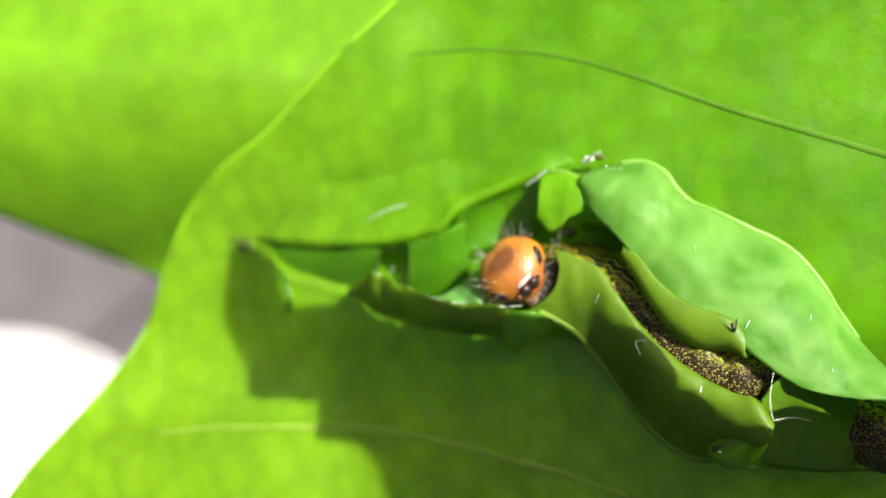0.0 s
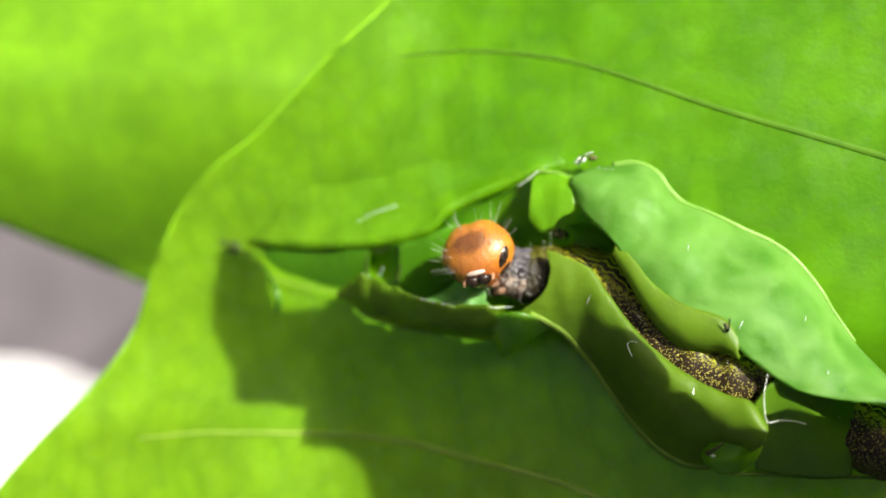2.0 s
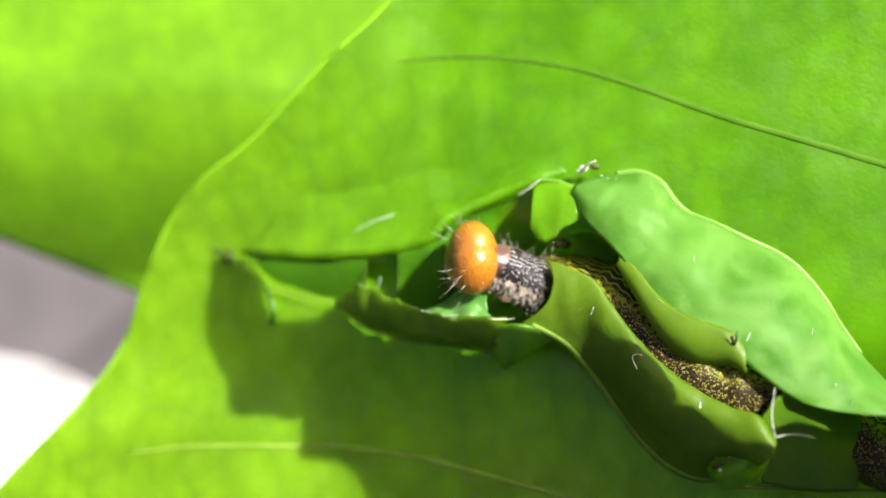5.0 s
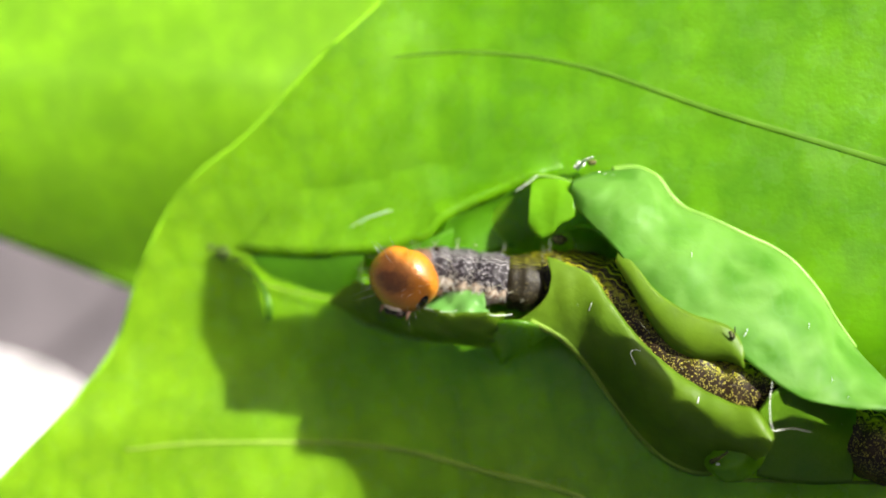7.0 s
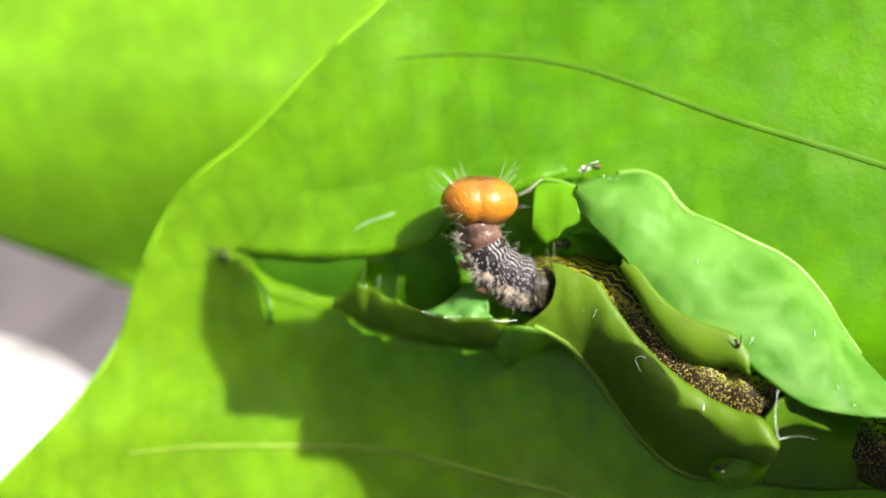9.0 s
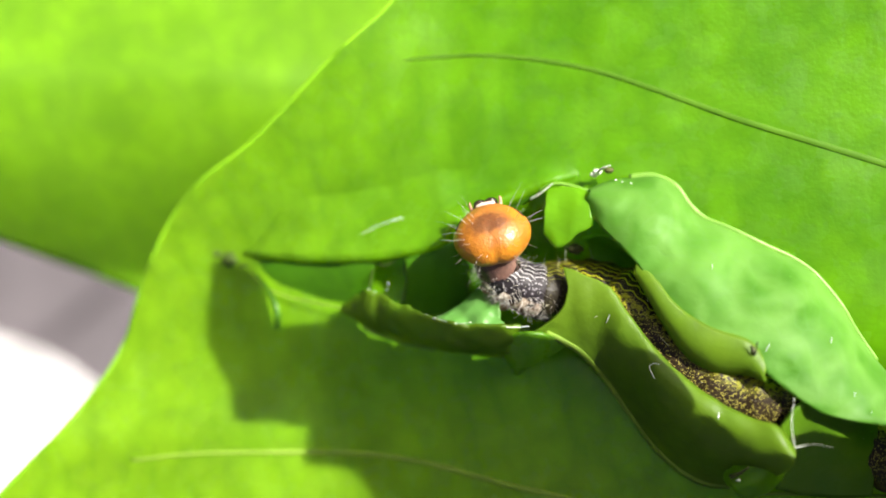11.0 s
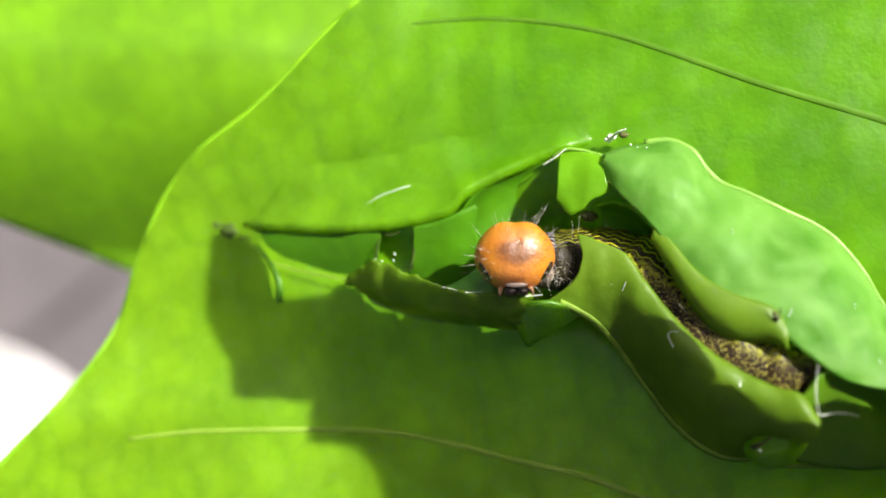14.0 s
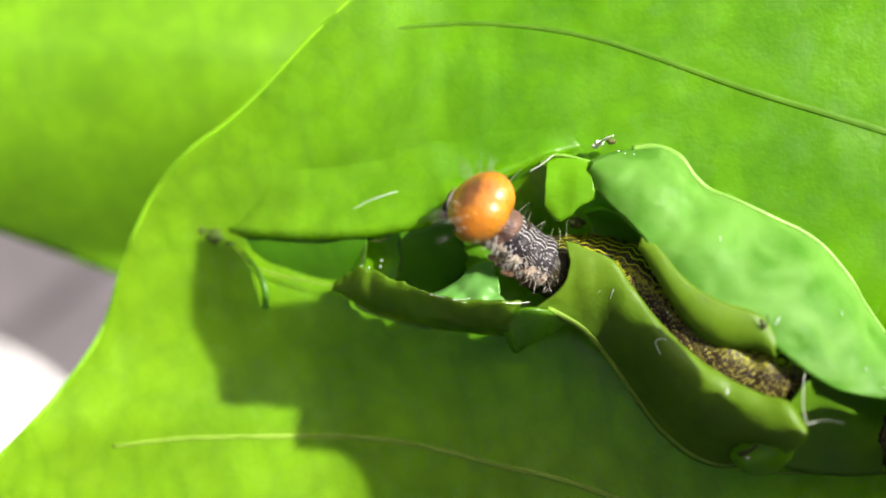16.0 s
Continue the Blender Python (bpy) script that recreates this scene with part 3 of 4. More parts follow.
    flap("small_flap", [(4.05, 2.87, 2.47), (4.51, 2.95, 2.68), (5.03, 2.84, 2.91), (5.59, 2.58, 3.14)],
         [(3.75, 0.78, 3.40), (4.22, 0.26, 3.61), (4.67, 0.44, 3.77), (5.02, 0.81, 3.91), (5.65, 1.13, 4.06)], LIP, leaf, "small folded flap beside the large one", (-0.1, 0.1, 0.35), 40, 20, 0.14, 0.14, 0.09, 0.04, 11.0)
    tube("fold_line", [(3.64, 2.60, 2.52), (4.16, 2.91, 2.85), (4.78, 2.85, 3.05), (5.61, 2.59, 3.35)], 0.08, 0.06, RIB, leaf, "", 20, 6, 0.7)
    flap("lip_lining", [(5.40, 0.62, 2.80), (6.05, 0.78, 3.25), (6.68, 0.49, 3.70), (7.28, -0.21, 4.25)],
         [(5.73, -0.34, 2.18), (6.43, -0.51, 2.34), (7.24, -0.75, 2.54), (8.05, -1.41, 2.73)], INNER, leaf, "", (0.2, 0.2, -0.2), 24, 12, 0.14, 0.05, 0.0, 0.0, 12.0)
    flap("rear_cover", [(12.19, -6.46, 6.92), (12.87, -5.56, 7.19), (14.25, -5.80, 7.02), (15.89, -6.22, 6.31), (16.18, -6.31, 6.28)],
         [(12.73, -9.28, 4.85), (13.94, -9.53, 4.95), (14.98, -9.56, 5.19), (16.00, -9.49, 5.44), (16.26, -9.36, 5.60)], COVER_SHADE, leaf, "leaf wall covering the body, its shade put into the colour", (0, 0.1, 0.1), 40, 20, 0.14, 0.12, 0.03, 0.08, 14.0)
    tube("torn_sliver", [(11.06, -3.39, 7.17), (11.12, -3.69, 7.32), (11.10, -3.17, 7.66)], 0.07, 0.02, SCAR, leaf, "dark torn sliver", 10, 6)
    tube("torn_sliver", [(-8.97, -0.91, -0.85), (-8.33, -1.66, -0.50), (-7.91, -2.54, -0.20), (-7.88, -3.42, -0.29)], 0.05, 0.17, SHADE_DARK, leaf, "drooping green sliver of leaf", 18, 8, 0.5)
    tube("stalk", [(48.0, -2.0, 12.0), (56.0, -4.0, 12.0), (64.0, -8.0, 4.0), (70.0, -10.0, -30.0), (72.0, -10.0, -249.5)], 0.9, 1.6, STALK, leaf, "", 40, 10)
    return leaf


def build_back_leaf():
    leaf = holder("back_leaf", "broad green leaf behind the sheltering one, out of focus", "leaf")
    grid = []
    for i in range(100):
        u = i / 99
        row = []
        for j in range(70):
            v = j / 69
            x = -58.0 + 116.0 * u
            low = 0.34 - 0.45 * (max(x, -34.0) + 24.5) * (1.0 if x < -17.5 else 7.0 / (x + 24.5)) + 0.012 * min(0.0, x + 34.0) ** 2
            # The hidden part reaches on below the shelter leaf to block ground light.
            low -= 27.0 * soft_step(-10.0, 6.0, x) - 20.0 * soft_step(30.0, 58.0, x)
            high = 40.0 - 0.012 * (min(x, 10.0) + 25.0) ** 2 - 0.5 * max(0.0, x - 10.0)
            y = low + (high - low) * v
            bend = min(11.0, max(0.0, 9.5 - y))
            z = -6.0 - 0.45 * max(0.0, y - 9.0) - 0.06 * bend ** 2 + 0.024 * (min(x, 0.0) + 20.0) + 0.3 * noise.noise(Vector((x / 7, y / 7, 3.0)))
            row.append((x, y, z))
        grid.append(row)
    slab("blade", grid, 0.25, BACK, leaf)
    tube("stalk", [(-57.5, 14.0, -9.0), (-64.0, 13.0, -12.0), (-70.0, 12.0, -40.0), (-71.0, 12.0, -249.5)], 0.8, 1.5, STALK, leaf, "", 30, 10)


def build_shade_leaf():
    """An unseen leaf, added between the sun and the lower half of the blade."""
    leaf = holder("shading_leaf", "unseen jagged leaf added above to throw shade", "leaf")
    west = [(-10.95, -0.4), (-11.02, -1.29), (-11.25, -2.7), (-11.19, -4.08), (-10.7, -5.1), (-10.09, -5.97), (-9.95, -6.8), (-9.87, -7.43), (-9.2, -7.60), (-8.1, -7.50), (-7.2, -7.72), (-6.43, -7.74), (-6.50, -8.5), (-6.65, -9.46), (-5.8, -9.60), (-5.0, -9.62), (-4.24, -9.84), (-3.54, -10.75), (-3.12, -12.2)]
    south = [(-2.13, -15.0), (-0.60, -21.58), (7.57, -30.17), (20.28, -32.31), (31.21, -23.86), (34.51, -13.25), (32.05, -7.35)]
    ring = [Vector((x, y, sheet(x, y) + 0.1)) for x, y in west] + [Vector((x, y, 0.9 + 0.24 * x)) for x, y in south]
    ring += [Vector((19.45, -6.42, 8.07)), Vector((16.45, -6.51, 7.35))]
    # Edge fitted to the flaps, which sets where sunlight reaches them.
    ring += [on_flap(14.0, u, v, 0.07) for u, v in ((0.85, 0.30), (0.6, 0.30), (0.35, 0.28), (0.12, 0.30))]
    ring += [Vector((11.95, -8.0, 7.0)), Vector((11.0, -7.45, 7.2))]
    ring += [on_flap(8.0, u, v, 0.08) for u, v in ((0.84, 0.62), (0.8, 0.72), (0.75, 0.80), (0.70, 0.82), (0.65, 0.74), (0.60, 0.56), (0.52, 0.36), (0.42, 0.22), (0.32, 0.14), (0.22, 0.09), (0.12, 0.05), (0.05, 0.02))]
    ring += [on_flap(6.0, u, v, 0.05) + Vector((0.1, 0.12, 0)) for u, v in ((0.8, 0.1), (0.5, 0.15), (0.2, 0.15))]
    ring += [on_flap(5.0, u, v, 0.08) + (Vector((0.08, 0.10, 0)) + Vector((0.17, 0.20, 0)) * soft_step(0.55, 0.75, u)) for u, v in ((0.92, 0.6), (0.84, 0.6), (0.76, 0.6), (0.68, 0.45), (0.6, 0.35), (0.5, 0.25), (0.38, 0.2), (0.26, 0.16), (0.14, 0.12), (0.04, 0.1))]
    ring += [Vector((x, y, sheet(x, y) + 0.1)) for x, y in ((-4.9, -2.72), (-5.53, -3.05), (-6.9, -3.22), (-8.23, -3.40), (-8.62, -3.42), (-8.60, -2.2), (-8.9, -1.2), (-9.5, -0.6))]

    def rise(p):
        high = 34.0 - 1.18 * max(0.0, min(16.0, p.x + 5.0))
        high -= 0.35 * max(0.0, p.x - 24.0) + 0.30 * max(0.0, -20.0 - p.y)
        return p + SUN * ((high - p.z) / SUN.z)

    ring = [rise(p) for p in ring]
    n = len(ring)
    plan = [(p - SUN * (p.z / SUN.z)).to_2d().to_3d() for p in ring]
    faces = []
    for a, b, c in geometry.tessellate_polygon([plan]):
        faces += [(a, b, c), (n + c, n + b, n + a)]
    faces += [(k, (k + 1) % n, n + (k + 1) % n, n + k) for k in range(n)]
    mesh_object("blade", ring + [p + Vector((0, 0, 0.3)) for p in ring], faces, BLOCKER, leaf, smooth=False)
    tube("stalk", [(30.0, -3.0, 15.2), (44.0, -7.0, 17.5), (64.0, -14.0, 18.0), (76.0, -16.0, -20.0), (78.0, -16.0, -249.5)], 0.5, 1.4, STALK, leaf, "", 40, 10)


def build_sky_blocker():
    """An added, unseen leaf above everything else that keeps part of the sky away."""
    leaf = holder("sky_blocking_leaf", "unseen leaf added high above to block part of the sky", "leaf")
    grid = []
    for i in range(40):
        u = i / 39
        half = 34.0 * math.sin(math.pi * (0.06 + 0.90 * u)) ** 0.7
        row = []
        for j in range(30):
            v = 2 * j / 29 - 1
            x, y = 4.0 + 66.0 * u, -34.0 + half * v
            row.append((x, y, 54.0 + 5.0 * abs(v) - 0.004 * (x - 30.0) ** 2 + 0.8 * noise.noise(Vector((x / 9, y / 9, 1.0)))))
        grid.append(row)
    slab("blade", grid, 0.3, BLOCKER, leaf)
    tube("stalk", [(69.5, -34.0, 49.0), (80.0, -34.0, 40.0), (86.0, -33.0, -20.0), (87.0, -33.0, -249.5)], 0.8, 1.6, STALK, leaf, "", 30, 10)


# ---- silk and scraps ----
def build_silk():
    def thread(label, points, r0, r1):
        ob = tube("silk_thread", points, r0, r1, SILK, None, label, 24, 6)
        tagged(ob, label, "silk", "silk threads")

    thread("white silk thread hanging from the flap edge", [(12.55, -5.27, 7.41), (12.33, -6.06, 7.76), (12.33, -6.67, 7.86), (12.44, -7.06, 7.79)], 0.010, 0.020)
    thread("thin silk thread lying over the leaf", [(12.44, -7.06, 7.79), (13.16, -6.96, 7.66), (13.90, -7.09, 7.64)], 0.014, 0.010)
    thread("curl of white silk on the lower flap", [on_flap(8.0, u, v, 0.12) for u, v in ((0.47, 0.70), (0.44, 0.76), (0.45, 0.83), (0.47, 0.87))], 0.022, 0.012)
    thread("tuft of white silk on the lower flap", [on_flap(8.0, 0.72, v, 0.10) for v in (0.90, 0.87, 0.84)], 0.015, 0.035)
    thread("fine silk line on the flap", [on_flap(8.0, 0.22, v, 0.10) for v in (0.74, 0.68, 0.62)], 0.010, 0.008)
    for u, v in ((0.78, 0.6), (0.85, 0.75), (0.58, 0.85), (0.36, 0.45), (0.66, 0.35)):
        thread("short pale hair on the broad flap", [on_flap(10.0, u, v, 0.05), on_flap(10.0, u + 0.004, v + 0.03, 0.16), on_flap(10.0, u + 0.008, v + 0.07, 0.22)], 0.015, 0.008)
    thread("white silk strand along the rim", [(3.26, 2.30, 2.68), (3.71, 2.57, 2.99), (4.12, 2.91, 3.19)], 0.035, 0.02)
    thread("white silk strand along the chewed rim", [(-1.16, -2.48, 3.22), (-0.68, -2.65, 3.54), (0.14, -2.82, 3.83), (0.72, -2.76, 3.97)], 0.022, 0.012)
    thread("white silk strand along the chewed rim", [(1.87, -2.89, 4.15), (2.33, -2.95, 4.26), (3.01, -2.90, 4.32)], 0.025, 0.015)
    # A white cord stands in for the highlight on the lip's crest.
    thread("pale streak standing for gloss on the rolled lip", [on_flap(1.0, u, v, 0.10) for u, v in ((0.36, 0.60), (0.40, 0.54), (0.44, 0.51), (0.48, 0.50))], 0.010, 0.022)

    def scrap(label, centre, size, material, seed):
        c = Vector(centre)
        def shape(d):
            r = size * (1 + 0.45 * wobble(d * 3, 1.0, seed))
            return c + Vector((d.x * r * 1.2, d.y * r * 0.8, d.z * r * 0.6))
        verts, faces = round_mesh(shape, 16, 10)
        tagged(mesh_object("silk_scrap", verts, faces, material), label, "scrap", "scraps")

    # White bead put in place of a sparkle of light.
    scrap("tiny white bead standing for a sparkle on the dried tip", (10.62, -8.45, 6.95), 0.06, SILK, 31.0)
    scrap("white crumb of silk on the flap tip", (5.96, 3.38, 3.23), 0.15, SILK, 1.0)
    scrap("white crumb of silk on the flap tip", (5.80, 3.27, 3.19), 0.11, SILK, 2.0)
    thread("white silk flake standing on the flap tip", [(5.82, 3.20, 3.20), (6.05, 3.47, 3.85), (6.34, 3.58, 4.12)], 0.09, 0.03)
    scrap("dark crumb beside white silk", (6.42, 3.44, 3.34), 0.16, SCAR, 3.0)
    scrap("grey crumb on the flap tip", (7.07, 2.89, 3.50), 0.08, SILK, 4.0)
    scrap("dark crumb in the mouth of the shelter", (5.09, 0.21, 3.02), 0.26, SCAR, 5.0)
    # Dark knots, enlarged so that they also stand for the shadow round them.
    for k, (p, q) in enumerate((((-10.64, 0.03, -1.70), 0.42), ((-10.07, -0.29, -1.57), 0.46), ((-9.40, -0.55, -1.41), 0.34), ((-10.99, 0.35, -1.84), 0.3))):
        scrap("dark knot with its shade blot where the fold begins", p, 1.15 * q, KNOT, 6.0 + 0.3 * k)
    scrap("pale knot of silk where the fold begins", (-11.39, -0.29, -1.73), 0.26, RIB, 7.0)
    for k, (p, s) in enumerate((((6.67, 3.03, 3.50), 0.09), ((6.91, 2.93, 3.61), 0.07), ((7.24, 2.87, 3.74), 0.10), ((7.60, 2.82, 3.82), 0.06))):
        scrap("grey crumb of silk on the fold of the flap", p, 0.4 * s, SILK, 20.0 + k)
    for k, (p, s) in enumerate((((-3.67, -1.55, 1.02), 0.05), ((-3.33, -1.62, 1.85), 0.05), ((-2.82, -1.32, 1.02), 0.06), ((-2.86, -1.58, 1.51), 0.05), ((-0.80, -2.63, 3.56), 0.09), ((-0.28, -2.76, 3.73), 0.05), ((0.09, -2.82, 3.82), 0.06))):
        scrap("bead of white silk on the chewed rim", p, 0.7 * s, SILK, 10.0 + k)


# ---- the caterpillar ----
REAR_LINE = [(4.86, -1.60, 2.42), (6.08, -1.72, 2.72), (7.24, -2.54, 3.30), (8.44, -3.78, 3.90), (9.72, -5.00, 4.63), (11.42, -5.67, 5.04), (12.64, -5.61, 5.13), (14.63, -6.12, 4.01), (16.92, -7.80, 4.86), (18.35, -8.54, 6.10)]
ANCHOR = Vector(REAR_LINE[0])


def ring_shape(radius, length, seed):
    """One body ring: a barrel with two shallow creases."""
    def shape(d):
        x = d.x
        r = radius * (1 - 0.30 * abs(x) ** 3) * (1 + 0.035 * math.cos(x * 9))
        side = Vector((0, d.y, d.z))
        side = side.normalized() if side.length > 1e-6 else Vector((0, 0, 0))
        flank = 1 + 0.07 * math.exp(-((math.atan2(abs(d.y), d.z) - 2.0) / 0.25) ** 2)
        k = min(1.0, math.sqrt(max(0.0, 1 - x * x)) * 1.9) * r * flank
        return Vector((x * length / 2, side.y * k, side.z * k)) + 0.04 * wobble(d * 4, 1.0, seed) * d
    return shape


def body_ring(name, radius, length, material, parent, seed, bristle, legs=False, label=""):
    verts, faces = round_mesh(lambda d: ring_shape(radius, length, seed)(Vector((d.z, d.x, d.y))), 40, 20)
    ob = mesh_object(name, verts, faces, material, parent, label)
    roots = []
    for k in range(bristle):
        a = random.uniform(-2.5, 2.5)
        p = Vector((random.uniform(-0.3, 0.3) * length, math.sin(a) * radius * 0.98, math.cos(a) * radius * 0.98))
        way = Vector((random.uniform(-0.2, 0.9), math.sin(a), math.cos(a)))
        roots.append((p, way, random.uniform(0.35, 0.75)))
    tufts = []
    for k in range(110 if material in (SKIN, NECK) else 0):
        a = random.choice((-1, 1)) * random.gauss(1.80, 0.26)
        p = Vector((random.uniform(-0.42, 0.42) * length, math.sin(a) * radius, math.cos(a) * radius))
        tufts.append((p, Vector((random.uniform(-0.9, 0.9), math.sin(a), math.cos(a) - 0.3)), random.uniform(0.22, 0.55)))
    if tufts:
        hairs("flank_hairs", tufts, TUFT, ob, 0.010)
    if roots:
        hairs("bristles", roots, BRISTLE, ob)
    if legs:
        for s in (-1, 1):
            tube("leg", [(0.0, s * 0.50 * radius, -0.80 * radius), (0.08, s * 0.50 * radius, -0.96 * radius), (0.18, s * 0.40 * radius, -1.08 * radius), (0.25, s * 0.32 * radius, -1.13 * radius)], 0.21, 0.09, LEG, ob, "short brown leg", 12, 10)
    return ob


def head_shape(d):
    """Two rounded lobes with a seam between them, narrowing to the mouth."""
    x, y, z = 1.12 * d.x, 1.66 * d.y, 1.48 * d.z
    low = max(0.0, -d.z)
    y *= 1 - 0.22 * low ** 1.5
    x *= 1 + 0.10 * low
    seam = math.exp(-(y / 0.20) ** 2) * max(0.0, min(1.0, 0.55 + 0.9 * d.z))
    k = 1 - 0.035 * seam
    lobe = 1 + 0.05 * math.exp(-((abs(y) - 0.72) / 0.40) ** 2) * max(0.0, d.z)
    return Vector((x * k, y * lobe, z * k * lobe))


def build_caterpillar():
    cat = holder("caterpillar", "dark bristly caterpillar with a glossy amber head in a leaf shelter", "caterpillar")
    verts, faces = round_mesh(head_shape, 64, 40)
    head = mesh_object("head", verts, faces, AMBER, cat, "glossy amber head with a brown smudge on the brow")

    def patch(name, centre, wide, tall, material, label, lift=0.022):
        """A low cap that lies on the shell round a direction."""
        c = Vector(centre).normalized()
        s = c.cross(Vector((0, 0, 1))).normalized()
        u = s.cross(c)
        def shape(d):
            way = (c + s * (d.x * wide) + u * (d.y * tall * (1 + 0.25 * wobble(d * 2, 1.0, c.y)))).normalized()
            return head_shape(way) * (1.0 + lift * d.z)
        v, f = round_mesh(shape, 20, 12)
        return mesh_object(name, v, f, material, head, label)

    for s in (-1, 1):
        patch("eye_patch", (0.44, 0.80 * s, -0.36), 0.18, 0.30, BLACK, "black patch of simple eyes")
        patch("cheek_patch", (0.04, 0.74 * s, -0.66), 0.19, 0.23, BLACK, "black patch at the cheek")
        v, f = round_mesh(lambda d: Vector((0.64 + 0.30 * d.x, s * 0.24 + (0.30 + 0.06 * wobble(d * 2, 1.0, 3.0 + s)) * d.y, -1.27 + 0.27 * d.z * (1 - 0.35 * d.x))), 20, 14)
        mesh_object("jaw", v, f, BLACK, head, "shiny black jaw")
        tube("feeler", [(0.50, 0.60 * s, -1.15), (0.68, 0.66 * s, -1.32), (0.80, 0.64 * s, -1.45)], 0.11, 0.04, LEG, head, "stubby pale feeler", 8, 8)
    v, f = round_mesh(lambda d: Vector((0.86 + 0.12 * d.x, 0.44 * d.y, -1.00 + 0.12 * d.z)), 20, 12)
    mesh_object("lip_plate", v, f, CREAM, head, "pale lip plate above the jaws")
    ring = [(-0.66 - 0.10 * math.cos(a), 1.02 * math.sin(a), 0.96 * math.cos(a)) for a in np.linspace(-2.2, 2.2, 16)]
    tube("collar", ring, 0.07, 0.07, BLACK, head, "thin black collar behind the head", 40, 6)
    roots = []
    for k in range(38):
        d = Vector((random.uniform(-0.5, 1.0), random.uniform(-1, 1), random.uniform(-0.7, 1.0))).normalized()
        if d.x < -0.5:
            continue
        roots.append((head_shape(d) * 0.99, d + Vector((0.25, 0, 0.2)), random.uniform(0.45, 1.05)))
    head.scale = (0.95, 0.95, 0.95)
    hairs("bristles", roots, TUFT, head, 0.010)

    front = [body_ring("neck", 0.86, 1.9, NECK, cat, 1.0, 8, True, "brown neck ring behind the head"),
             body_ring("thorax_ring", 0.96, 1.6, SKIN, cat, 2.0, 12, True),
             body_ring("thorax_ring", 1.04, 1.8, SKIN, cat, 3.0, 10, True),
             body_ring("body_ring", 1.12, 1.9, SKIN, cat, 4.0, 8),
             body_ring("body_ring", 1.22, 1.9, MID, cat, 5.0, 6),
             body_ring("body_ring", 1.32, 2.0, MID, cat, 5.5, 6)]
    v, f = round_mesh(lambda d: Vector((0.30 + 0.22 * d.x, 0.40 * d.y, 0.88 - 0.10 * (d.y * d.y) + 0.10 * d.z)), 24, 12)
    mesh_object("shield", v, f, BLACK, front[1], "shiny black plate on the back")
    line = curve([Vector(p) + Vector((0.10, 0.22, 0.08)) * min(1.0, k / 2) for k, p in enumerate(REAR_LINE)], 13)
    for k, p in enumerate(line[:-1]):
        way = (line[k + 1] - line[max(k - 1, 0)]).normalized()
        ob = body_ring("body_ring", 1.32 if k < 2 else 1.62, 2.7, REAR, cat, 6.0 + k, 7)
        ob.matrix_basis = axes(p, -way, Vector((0.35, 0.75, 0.65)).lerp(Vector((0.40, 0.90, 0.15)), min(1.0, k / 3)))
    return head, front


def axes(place, forward, up):
    """A pose in metres from a place in millimetres, with X forwards and Z as near to up as can be."""
    x = Vector(forward).normalized()
    z = Vector(up) - x * x.dot(Vector(up))
    if z.length < 1e-3:
        z = x.orthogonal()
    z.normalize()
    y = z.cross(x)
    m = Matrix((x, y, z)).transposed().to_4x4()
    m.translation = Vector(place) * MM
    return m


